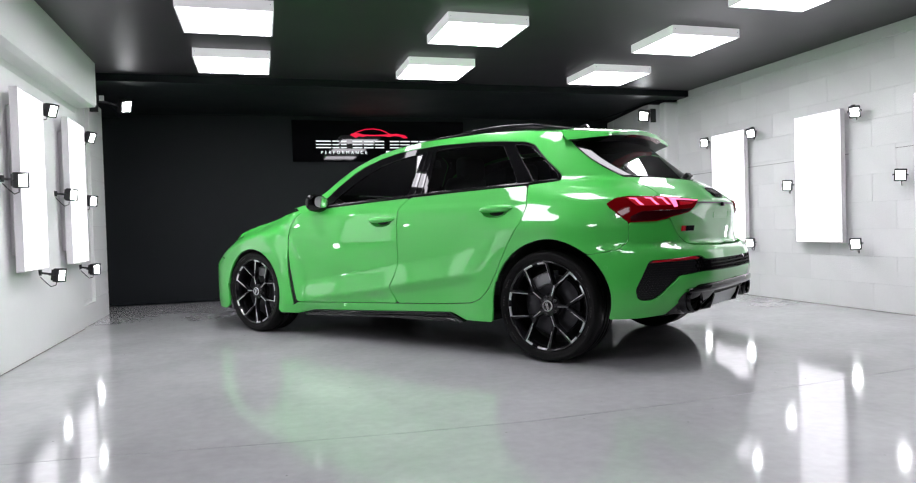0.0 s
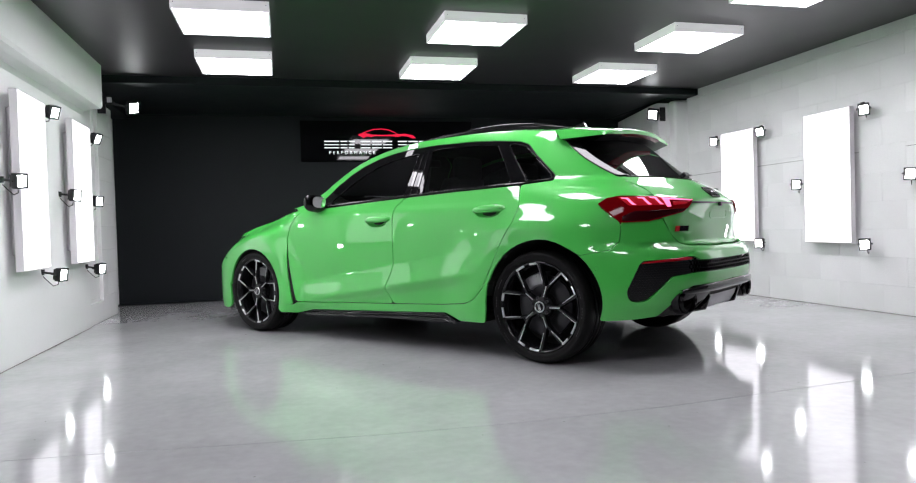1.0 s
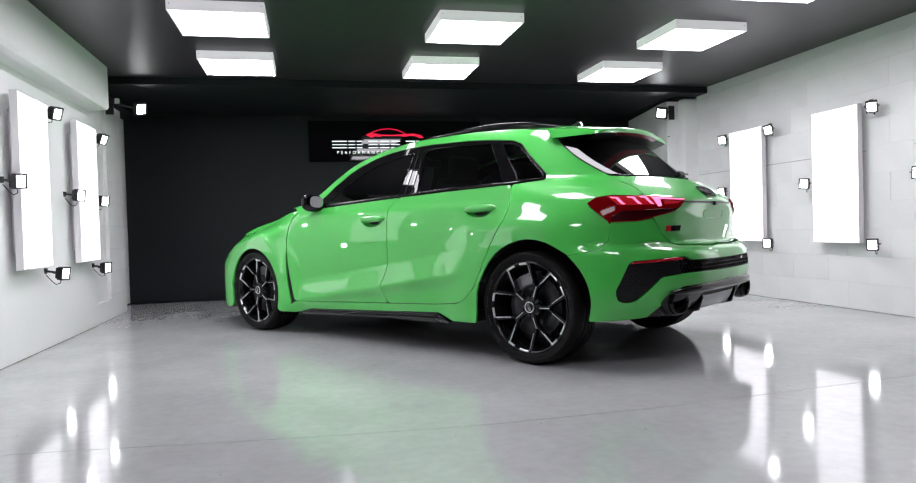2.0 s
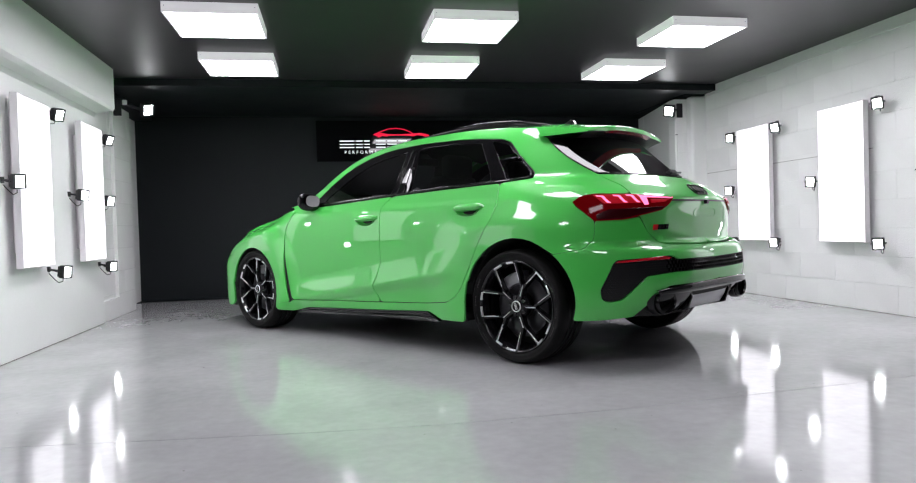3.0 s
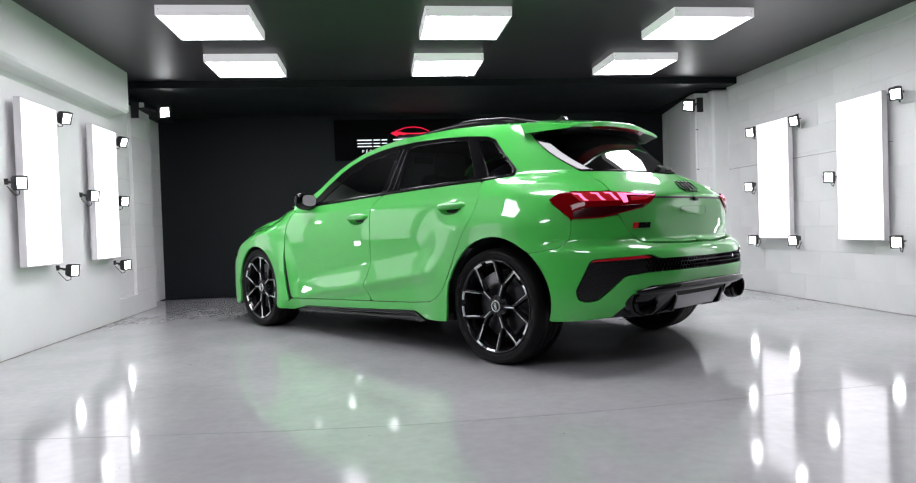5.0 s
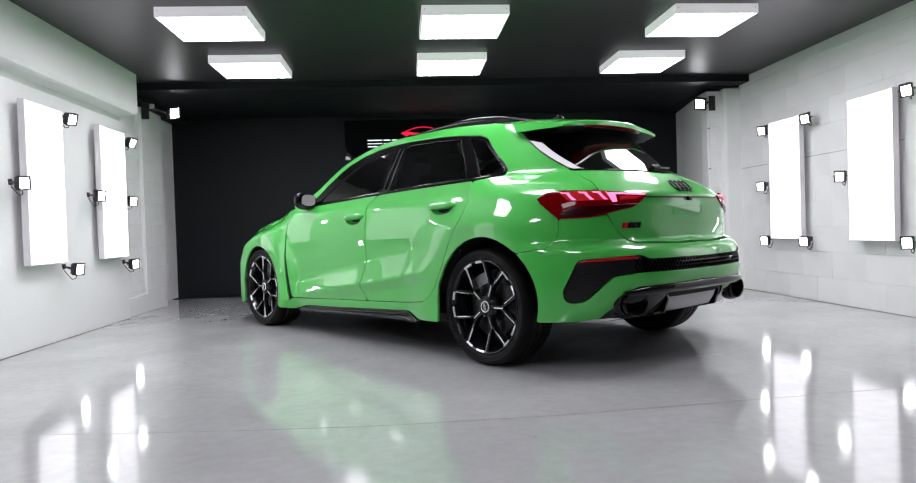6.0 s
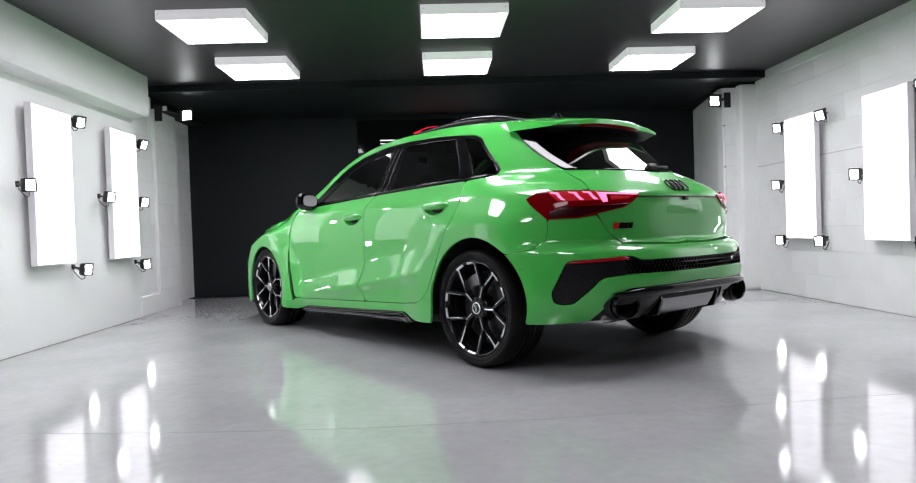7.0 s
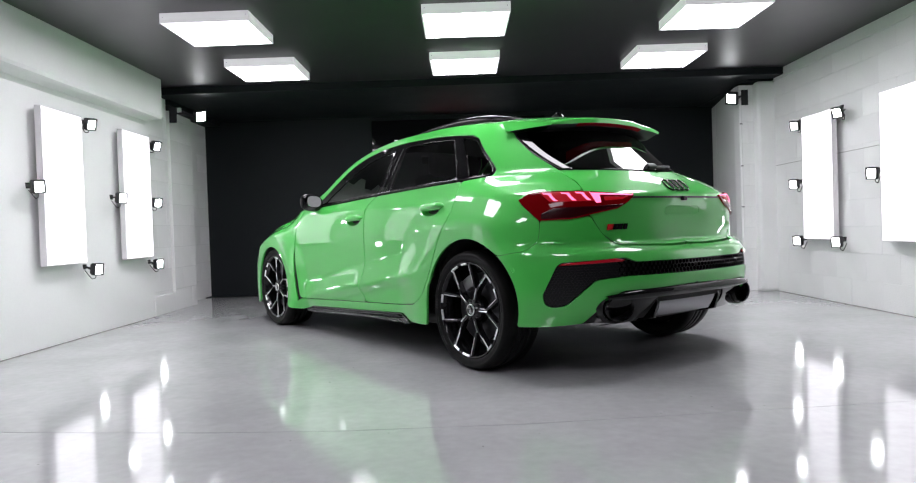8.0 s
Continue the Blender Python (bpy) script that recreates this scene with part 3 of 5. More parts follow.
def dense(poly, step):
    out = []
    for a, b in zip(poly, np.roll(poly, -1, axis=0)):
        n = max(1, int(math.ceil(np.linalg.norm(b - a) / step)))
        out += [a + (b - a) * k / n for k in range(n)]
    out = np.array(out)
    return out[np.linalg.norm(out - np.roll(out, 1, axis=0), axis=1) > 1e-5]


def area(poly):
    q = np.roll(poly, -1, axis=0)
    return 0.5 * float(np.sum(poly[:, 0] * q[:, 1] - q[:, 0] * poly[:, 1]))


def inset(poly, d):
    """A dense counter-clockwise outline drawn inwards."""
    t = np.roll(poly, -1, axis=0) - np.roll(poly, 1, axis=0)
    t = t / np.maximum(np.linalg.norm(t, axis=1, keepdims=True), 1e-9)
    return poly + d * np.stack([-t[:, 1], t[:, 0]], 1)


def inside(pts, poly):
    x, y = pts[:, 0][:, None], pts[:, 1][:, None]
    a, b = poly, np.roll(poly, -1, axis=0)
    cross = ((a[:, 1] > y) != (b[:, 1] > y)) & (x < (b[:, 0] - a[:, 0]) * (y - a[:, 1]) / (b[:, 1] - a[:, 1] + 1e-12) + a[:, 0])
    return cross.sum(1) % 2 == 1


def sheet(poly, holes, step):
    """A fine triangle sheet inside an outline: flat points and faces."""
    loops = [poly] + list(holes)
    rim = np.concatenate(loops)
    lo, hi = poly.min(0), poly.max(0)
    gx, gy = np.meshgrid(np.arange(lo[0], hi[0], step), np.arange(lo[1], hi[1], step * 0.9), indexing="ij")
    gx = gx + (np.arange(gx.shape[1]) % 2)[None] * step / 2
    pts = np.stack([gx.ravel(), gy.ravel()], 1)
    pts = pts[inside(pts, poly)]
    for h in holes:
        pts = pts[~inside(pts, h)]
    if len(pts):
        near = np.array([np.min(np.sum((rim - q) ** 2, 1)) for q in pts])
        pts = pts[near > (0.55 * step) ** 2]
    allp = np.concatenate([rim, pts])
    edges, start = [], 0
    for l in loops:
        edges += [(start + i, start + (i + 1) % len(l)) for i in range(len(l))]
        start += len(l)
    v, _, f, _, _, _ = delaunay_2d_cdt([Vector(q) for q in allp], edges, [], 0, 1e-6)
    v, f = np.array([(q.x, q.y) for q in v]), np.array([t for t in f if len(t) == 3])
    mid = v[f].mean(1)
    ok = inside(mid, poly)
    for h in holes:
        ok &= ~inside(mid, h)
    return v, f[ok]


def panel(name, outline, mat, parent, holes=(), r=0.02, offset=0.0, step=0.03, gap=0.0021, skirt=0.014, side=1, label="", soft=0.0022, edge=0.012, surface=None):
    """A sheet of the car's skin with folded edges: an outline in (s, z), laid on the wrap. side: 1 left, -1 right, 0 both halves in one, joined at the middle of the tail."""
    at, normal = surface or (wrap, wrap_normal)
    poly = rounded(outline, r)
    poly = dense(poly if area(poly) > 0 else poly[::-1], edge)
    outer = inset(poly, gap)
    holed = []
    for h in holes:
        q = rounded(h, r)
        q = dense(q if area(q) > 0 else q[::-1], edge)
        holed.append((inset(q, -gap), inset(q, -gap - soft)))
    face_rim = inset(outer, soft)
    if side == 0:
        for q, full in ((outer, 0.0), (face_rim, 0.0)):
            q[poly[:, 0] < -WRAP + 0.004, 0] = -WRAP
    v, f = sheet(face_rim, [h[1] for h in holed], step)
    n = normal(v[:, 0], v[:, 1])
    if side == 0:
        n[v[:, 0] < -WRAP + 1e-4, 1] = 0
    xyz = at(v[:, 0], v[:, 1]) + offset * n
    verts, normals, faces = [xyz], [n], [f]
    count = len(xyz)
    for a, b in [(outer, face_rim)] + holed:
        m = len(a)
        na, nb = normal(a[:, 0], a[:, 1]), normal(b[:, 0], b[:, 1])
        pa, pb = at(a[:, 0], a[:, 1]), at(b[:, 0], b[:, 1])
        away = pa - pb
        away = away / np.maximum(np.linalg.norm(away, axis=1, keepdims=True), 1e-9)
        rows = [pb + offset * nb, pa + (offset - 0.5 * soft) * na, pa + (offset - 0.5 * soft) * na, pa + (offset - skirt) * na]
        norms = [nb, (na + away) / 1.414, away, away]
        verts += rows
        normals += norms
        i = np.arange(m)
        j = (i + 1) % m
        drop = (a[i, 0] < -WRAP + 1e-4) & (a[j, 0] < -WRAP + 1e-4) if side == 0 else np.zeros(m, bool)
        for k in (0, 2):
            lo, hi = count + k * m, count + (k + 1) * m
            q1, q2 = np.stack([lo + i, hi + i, hi + j], 1)[~drop], np.stack([lo + i, hi + j, lo + j], 1)[~drop]
            faces += [q1, q2]
        count += 4 * m
    verts, normals, faces = np.concatenate(verts), np.concatenate(normals), np.concatenate(faces)
    if side == 0:
        flip = np.array([1, -1, 1])
        faces = np.concatenate([faces, faces + len(verts)])
        verts, normals = np.concatenate([verts, verts * flip]), np.concatenate([normals, normals * flip])
    elif side == -1:
        verts, normals = verts * (1, -1, 1), normals * (1, -1, 1)
    # wind every face to agree with its normals
    fn = np.cross(verts[faces[:, 1]] - verts[faces[:, 0]], verts[faces[:, 2]] - verts[faces[:, 0]])
    wrong = np.sum(fn * normals[faces].sum(1), 1) < 0
    faces[wrong] = faces[wrong][:, ::-1]
    # weld, keeping each corner's own normal
    key = np.round(verts / 2e-5).astype(np.int64)
    _, keep, back = np.unique(key, axis=0, return_index=True, return_inverse=True)
    welded = back.reshape(-1)[faces]
    solid = (welded[:, 0] != welded[:, 1]) & (welded[:, 1] != welded[:, 2]) & (welded[:, 0] != welded[:, 2])
    welded, faces = welded[solid], faces[solid]
    me = bpy.data.meshes.new(name)
    me.from_pydata(verts[keep].tolist(), [], welded.tolist())
    me.polygons.foreach_set("use_smooth", [True] * len(me.polygons))
    me.normals_split_custom_set(normals[faces].reshape(-1, 3).tolist())
    me.materials.append(mat)
    ob = new(name, me)
    ob.parent = parent
    return tagged(ob, label) if label else ob


def grid_mesh(name, rows, mat, parent, label="", close=False, sharp=0.0):
    """A smooth skin over rows of points."""
    rows = np.array(rows, float)
    a, b = rows.shape[:2]
    faces = []
    for i in range(a - 1):
        for j in range(b if close else b - 1):
            k = (j + 1) % b
            faces.append((i * b + j, i * b + k, (i + 1) * b + k, (i + 1) * b + j))
    me = bpy.data.meshes.new(name)
    me.from_pydata(rows.reshape(-1, 3).tolist(), [], faces)
    bm = bmesh.new()
    bm.from_mesh(me)
    bpy.data.meshes.remove(me)
    bmesh.ops.remove_doubles(bm, verts=bm.verts, dist=0.0002)
    bmesh.ops.recalc_face_normals(bm, faces=bm.faces)
    if sharp:
        for e in bm.edges:
            e.smooth = len(e.link_faces) < 2 or e.calc_face_angle() < radians(sharp)
    return part(name, bm, mat, parent, label, smooth=True)


# ---- car materials ----
def car_paint():
    m = material("green_car_paint", (0.058, 0.475, 0.070), 0.42, 0.0, 1.0, 0.25)
    bsdf(m).inputs["Coat Roughness"].default_value = 0.015
    bsdf(m).inputs["Coat IOR"].default_value = 1.56
    tex = m.node_tree.nodes.new("ShaderNodeTexCoord")
    fine = node(m, "ShaderNodeTexNoise", Scale=900.0, Detail=2.0)
    link(m, tex.outputs["Object"], fine.inputs["Vector"])
    b = node(m, "ShaderNodeBump", Strength=0.012, Distance=0.002)
    link(m, fine.outputs[0], b.inputs["Height"]), link(m, b.outputs[0], bsdf(m).inputs["Normal"])
    return m


def tinted_glass(name, tint):
    """A thin pane: dark see-through sheet with a clear gloss."""
    m = bpy.data.materials.new(name)
    m.use_nodes = True
    nodes = m.node_tree.nodes
    nodes.remove(nodes["Principled BSDF"])
    clear, gloss, mix, fresnel = (nodes.new("ShaderNodeBsdf" + k) if k in ("Transparent", "Glossy") else nodes.new(k) for k in ("Transparent", "Glossy", "ShaderNodeMixShader", "ShaderNodeFresnel"))
    clear.inputs[0].default_value = (*tint, 1)
    gloss.inputs[0].default_value, gloss.inputs[1].default_value = (1, 1, 1, 1), 0.01
    fresnel.inputs[0].default_value = 1.5
    link(m, fresnel.outputs[0], mix.inputs[0]), link(m, clear.outputs[0], mix.inputs[1]), link(m, gloss.outputs[0], mix.inputs[2])
    link(m, mix.outputs[0], nodes["Material Output"].inputs[0])
    return m


PAINT = car_paint()
GLOSS_BLACK = material("gloss_black_trim", (0.005, 0.005, 0.0055), 0.04, 0.0, 0.0, 0.4)
TRIM_BLACK = material("gloss_black_window_surround", (0.004, 0.004, 0.0045), 0.05, 0.0, 0.0, 0.22)
RAIL_BLACK = material("satin_black_rail", (0.005, 0.005, 0.0055), 0.22, 0.0, 0.0, 0.12)
SKIRT_BLACK = material("side_skirt_black", (0.004, 0.004, 0.005), 0.05, 0.0, 0.0, 0.45)
SATIN_BLACK = material("satin_black_plastic", (0.008, 0.008, 0.009), 0.4, 0.0, 0.0, 0.35)
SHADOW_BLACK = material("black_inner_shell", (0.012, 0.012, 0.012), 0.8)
SIDE_GLASS = tinted_glass("tinted_side_glass", (0.16, 0.175, 0.185))
REAR_GLASS = tinted_glass("dark_rear_glass", (0.012, 0.012, 0.013))
CABIN = mottled(material("charcoal_upholstery", (0.03, 0.03, 0.032), 0.6), (0.045, 0.045, 0.048), (0.07, 0.07, 0.073), 8.0, 200.0, (0.5, 0.7), 0.1)
TYRE = mottled(material("tyre_rubber", (0.004, 0.004, 0.004), 0.5, 0.0, 0.0, 0.12), (0.004, 0.004, 0.004), (0.007, 0.007, 0.007), 6.0, 120.0, (0.42, 0.6), 0.1)
SIDEWALL = material("sidewall_mark_rubber", (0.02, 0.02, 0.02), 0.45)
RIM_BLACK = material("gloss_black_rim", (0.008, 0.008, 0.009), 0.12, 0.0, 0.0, 0.35)
MACHINED = material("machined_silver", (0.82, 0.82, 0.83), 0.33, 1.0)
STEEL = material("brake_steel", (0.05, 0.05, 0.054), 0.4, 0.9)
DIFFUSER_SILVER = material("satin_silver_plastic", (0.40, 0.40, 0.42), 0.3, 0.2)
LENS_RED = glowing("red_lamp_lens", (1.0, 0.004, 0.012), 0.035, (0.06, 0.001, 0.002))
bsdf(LENS_RED).inputs["Roughness"].default_value, bsdf(LENS_RED).inputs["Specular IOR Level"].default_value = 0.06, 0.15
LENS_DARK = material("dark_red_lamp_lens", (0.03, 0.001, 0.003), 0.22, 0.0, 0.0, 0.25)
LED_PINK = glowing("tail_lamp_led", (1.0, 0.15, 0.33), 1.7, (0.3, 0.05, 0.08))
LED_RED = glowing("tail_lamp_red_glow", (1.0, 0.008, 0.03), 0.20, (0.10, 0.002, 0.004))
bsdf(LED_RED).inputs["Specular IOR Level"].default_value = 0.15
REFLECTOR = material("red_reflector", (0.42, 0.006, 0.015), 0.15, 0.0, 1.0)
MIRROR_GLASS = material("mirror_glass", (0.9, 0.9, 0.9), 0.02, 1.0)
BADGE_RED = material("badge_red", (0.5, 0.01, 0.012), 0.3)
HEADLAMP = material("headlamp_lens", (0.05, 0.05, 0.055), 0.06, 0.0, 1.0)

car = thing("car", "bright green five-door hatchback with black trim and lit tail lamps", "car", pose(2.313, 4.080, 0, 0, 0, 127.1))

# ---- outlines on the wrap: s along the flank and round the tail, z up ----
ROOF_EDGE = curve([(-0.2, 1.30), (0.0, 1.337), (0.14, 1.354), (0.4, 1.378), (0.66, 1.389), (1.03, 1.384), (1.3, 1.360), (1.56, 1.297), (1.74, 1.215), (1.86, 1.135), (1.97, 1.045), (2.08, 0.985), (2.25, 0.955), (2.4, 0.93)])


def arch(cx, cz, r, a0, a1, n=14):
    return [(cx + r * math.cos(radians(a)), cz + r * math.sin(radians(a))) for a in np.linspace(a0, a1, n)]


WINDOW_TOP = [(-0.030, 1.036), (0.01, 1.080), (0.12, 1.182), (0.205, 1.272), (0.27, 1.296), (0.45, 1.317), (0.63, 1.330), (0.95, 1.338), (1.19, 1.328), (1.31, 1.315), (1.46, 1.285), (1.60, 1.236), (1.70, 1.186), (1.82, 1.100), (1.93, 0.980)]
WINDOWS = [(1.955, 0.9465), (1.40, 0.972), (1.04, 0.989), (0.66, 1.004), (0.17, 1.020)] + WINDOW_TOP
FRONT_GLASS = [(1.80, 0.972), (1.40, 0.990), (1.085, 1.004), (1.072, 1.287), (1.19, 1.275), (1.31, 1.256), (1.43, 1.224), (1.55, 1.173), (1.66, 1.108), (1.77, 1.023)]
REAR_PANE = [(0.915, 1.012), (0.66, 1.022), (0.250, 1.036), (0.425, 1.284), (0.65, 1.299), (0.895, 1.302), (0.955, 1.294)]
QUARTER_PANE = [(0.150, 1.042), (0.008, 1.050), (0.03, 1.085), (0.132, 1.180), (0.215, 1.258), (0.28, 1.276), (0.340, 1.282)]

FRONT_DOOR = [(2.118, 0.258), (2.158, 0.437), (2.200, 0.62), (2.218, 0.742), (2.194, 0.83), (2.145, 0.895), (2.09, 0.925), (1.98, 0.940), (1.76, 0.950), (1.38, 0.970), (1.055, 0.985), (1.118, 0.914), (1.116, 0.74),
              (1.122, 0.547), (1.15, 0.47), (1.198, 0.386), (1.145, 0.286), (1.6, 0.272)]
REAR_DOOR = [(1.055, 0.985), (0.66, 1.001), (0.165, 1.017), (0.122, 0.90), (0.140, 0.81), (0.232, 0.665), (0.314, 0.505), (0.375, 0.40), (0.425, 0.350), (0.50, 0.320), (0.71, 0.301), (1.145, 0.286), (1.198, 0.386),
             (1.15, 0.47), (1.122, 0.547), (1.116, 0.74), (1.118, 0.914)]
roof_line = [(x, float(ROOF_EDGE(x))) for x in np.linspace(2.2, 0.07, 24)]
QUARTER = roof_line + [(0.052, 1.305), (0.008, 1.284), (-0.28, 1.165), (-0.575, 1.052), (-0.715, 0.971), (-0.750, 0.925), (-0.62, 0.915), (-0.45, 0.905), (-0.40, 0.87), (-0.527, 0.780), (-0.531, 0.735), (-0.521, 0.676),
                       (-0.455, 0.636), (-0.285, 0.611)] + arch(-0.035, 0.327, 0.372, 128, 20, 12) + [(0.375, 0.40), (0.314, 0.505), (0.232, 0.665), (0.140, 0.81), (0.122, 0.90), (0.165, 1.017)] + \
          WINDOW_TOP + [(1.955, 0.9465), (2.0, 0.944), (2.08, 0.91)]
FENDER = arch(2.62, 0.31, 0.345, 198, 8, 16) + [(3.00, 0.42), (3.04, 0.585), (3.222, 0.602), (3.20, 0.66), (3.14, 0.722), (3.1, 0.739), (3.0, float(HOOD_EDGE(3.0)) - 0.003), (2.8, float(HOOD_EDGE(2.8)) - 0.003), (2.6, float(HOOD_EDGE(2.6)) - 0.003), (2.35, 0.912), (2.14, 0.942), (2.10, 0.94), (2.094, 0.926), (2.148, 0.896), (2.1975, 0.83), (2.2215, 0.742), (2.204, 0.635), (2.206, 0.61), (2.178, 0.44), (2.140, 0.24)]
SILL = [(2.285, 0.20), (2.265, 0.182), (2.134, 0.172), (1.973, 0.205), (1.2, 0.231), (0.69, 0.250), (0.56, 0.209), (0.345, 0.213), (0.337, 0.30), (0.337, 0.34), (0.330, 0.40), (0.3165, 0.452), (0.375, 0.40), (0.425, 0.350), (0.50, 0.320), (0.71, 0.301), (1.145, 0.286), (1.6, 0.272), (2.118, 0.258), (2.140, 0.24), (2.275, 0.235)]
BUMPER = arch(-0.035, 0.327, 0.372, 190, 130, 10) + [(-0.285, 0.611), (-0.455, 0.636), (-0.521, 0.676), (-0.531, 0.735), (-0.527, 0.780), (-0.69, 0.783), (-0.792, 0.795), (-0.862, 0.705), (-0.948, 0.648), (-1.30, 0.636), (-WRAP, 0.640),
                                                     (-WRAP, 0.438), (-1.24, 0.434), (-0.93, 0.430), (-0.865, 0.405), (-0.746, 0.274), (-0.57, 0.264)]
VENT = [(-0.600, 0.560), (-0.530, 0.42), (-0.545, 0.372), (-0.585, 0.360), (-0.645, 0.366), (-0.785, 0.488), (-0.95, 0.502), (-WRAP - 0.05, 0.498), (-WRAP - 0.05, 0.563), (-1.0, 0.567), (-0.945, 0.590), (-0.62, 0.574)]
TAILGATE = [(-0.575, 1.046), (-0.80, 1.041), (-1.10, 1.035), (-WRAP, 1.026), (-WRAP, 0.646), (-1.30, 0.642), (-0.943, 0.654), (-0.856, 0.708), (-0.788, 0.805), (-0.756, 0.912), (-0.720, 0.971)]
TAIL_GLASS = [(0.003, 1.281), (-0.28, 1.162), (-0.575, 1.052), (-0.80, 1.047), (-1.10, 1.041), (-WRAP, 1.032), (-WRAP, 1.315), (-0.6, 1.315), (-0.15, 1.315)]
TAIL_LAMP = [(-0.388, 0.880), (-0.445, 0.910), (-0.528, 0.919), (-0.75, 0.913), (-1.055, 0.893), (-1.0, 0.852), (-0.945, 0.825), (-0.80, 0.800), (-0.695, 0.779), (-0.527, 0.776)]
LAMP_LOW = [(-0.535, 0.781), (-0.69, 0.784), (-0.80, 0.806), (-0.94, 0.830), (-0.985, 0.850), (-0.80, 0.842), (-0.60, 0.838), (-0.53, 0.81)]

FRONT_BOWL, REAR_BOWL = (1.262, 0.834, 0.092, 0.036), (0.340, 0.868, 0.092, 0.036)


def oval(s, z, a, b, n=22):
    return [(s + a * math.cos(t), z + b * math.sin(t)) for t in np.linspace(0, math.tau, n, endpoint=False)]


for side in (1, -1):
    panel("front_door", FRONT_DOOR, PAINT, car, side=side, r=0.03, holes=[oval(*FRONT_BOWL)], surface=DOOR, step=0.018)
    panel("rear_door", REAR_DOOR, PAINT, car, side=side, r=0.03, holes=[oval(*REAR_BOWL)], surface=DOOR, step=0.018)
    panel("quarter_panel", QUARTER, PAINT, car, side=side, r=0.016, surface=PILLARS, gap=0.0011, step=0.022)
    panel("fender", FENDER, PAINT, car, side=side, r=0.02, gap=0.0014, step=0.02)
    panel("sill", SILL, PAINT, car, side=side, r=0.015, offset=0.004)
    panel("window_trim", WINDOWS, TRIM_BLACK, car, holes=[FRONT_GLASS, REAR_PANE, QUARTER_PANE], side=side, r=0.012, offset=-0.001, label="gloss black window surround", surface=TRIM)
    for name, pane in (("front_window", FRONT_GLASS), ("rear_window", REAR_PANE), ("quarter_window", QUARTER_PANE)):
        panel(name, pane, SIDE_GLASS, car, side=side, r=0.012, offset=-0.006, skirt=0.003, label="dark tinted side window", surface=PANE)
    # black strip under the glass, normals leaned to reflect a bright line
    line = [(1.90, 0.953), (1.40, 0.976), (1.04, 0.993), (0.66, 1.008), (0.17, 1.024), (0.01, 1.036), (0.012, 1.043), (0.17, 1.031), (0.66, 1.016), (1.04, 1.001), (1.40, 0.982), (1.88, 0.960)]
    panel("belt_strip", line, GLOSS_BLACK, car, side=side, r=0.004, offset=0.006, skirt=0.006, gap=0.0, label="gloss black belt strip", surface=BELT)
    panel("pillar_seam", [(1.052, 1.0), (1.020, 1.0), (1.030, 1.30), (1.050, 1.30)], GLOSS_BLACK, car, side=side, r=0.003, offset=0.003, skirt=0.004, label="gloss black pillar cover", surface=COVER)
    panel("pillar_seam", [(0.985, 1.002), (0.960, 1.002), (0.985, 1.30), (1.005, 1.30)], GLOSS_BLACK, car, side=side, r=0.003, offset=0.003, skirt=0.004, label="gloss black pillar cover", surface=COVER)
    lamp_body = panel("tail_lamp", TAIL_LAMP, LENS_RED, car, side=side, r=0.012, offset=0.010, skirt=0.03, label="red wraparound tail lamp, lit")
    panel("lower_lens", LAMP_LOW, LENS_DARK, lamp_body, side=side, r=0.01, offset=0.0125, skirt=0.004, label="dark red lower lens")
    panel("led_glow", [(-0.505, 0.911), (-0.78, 0.909), (-0.81, 0.862), (-0.57, 0.862)], LED_RED, lamp_body, side=side, r=0.01, offset=0.0115, skirt=0.003, step=0.02, edge=0.006)
    for s in (-0.525, -0.622, -0.700):
        panel("led_chevron", [(s, 0.907), (s - 0.048, 0.905), (s - 0.060, 0.890), (s - 0.088, 0.867), (s - 0.066, 0.865), (s - 0.042, 0.884), (s - 0.034, 0.896), (s - 0.004, 0.898)], LED_PINK, lamp_body, side=side, r=0.006, offset=0.013, skirt=0.003, step=0.02, edge=0.006, label="pink-white light strip")
    panel("led_line", [(-0.776, 0.903), (-1.038, 0.893), (-1.030, 0.885), (-0.835, 0.890), (-0.845, 0.855), (-0.815, 0.852)], LED_PINK, lamp_body, side=side, r=0.004, offset=0.013, skirt=0.003, step=0.02, edge=0.006, label="pink-white light strip")
    panel("led_glow", [(-0.855, 0.884), (-1.0, 0.882), (-0.97, 0.868), (-0.86, 0.862)], LED_RED, lamp_body, side=side, r=0.004, offset=0.013, skirt=0.003, step=0.02, edge=0.006)
    panel("reflector", [(-0.608, 0.559), (-0.625, 0.573), (-0.89, 0.590), (-0.938, 0.579), (-0.925, 0.570)], REFLECTOR, car, side=side, r=0.006, offset=0.002, skirt=0.02, edge=0.006, label="red bumper reflector")

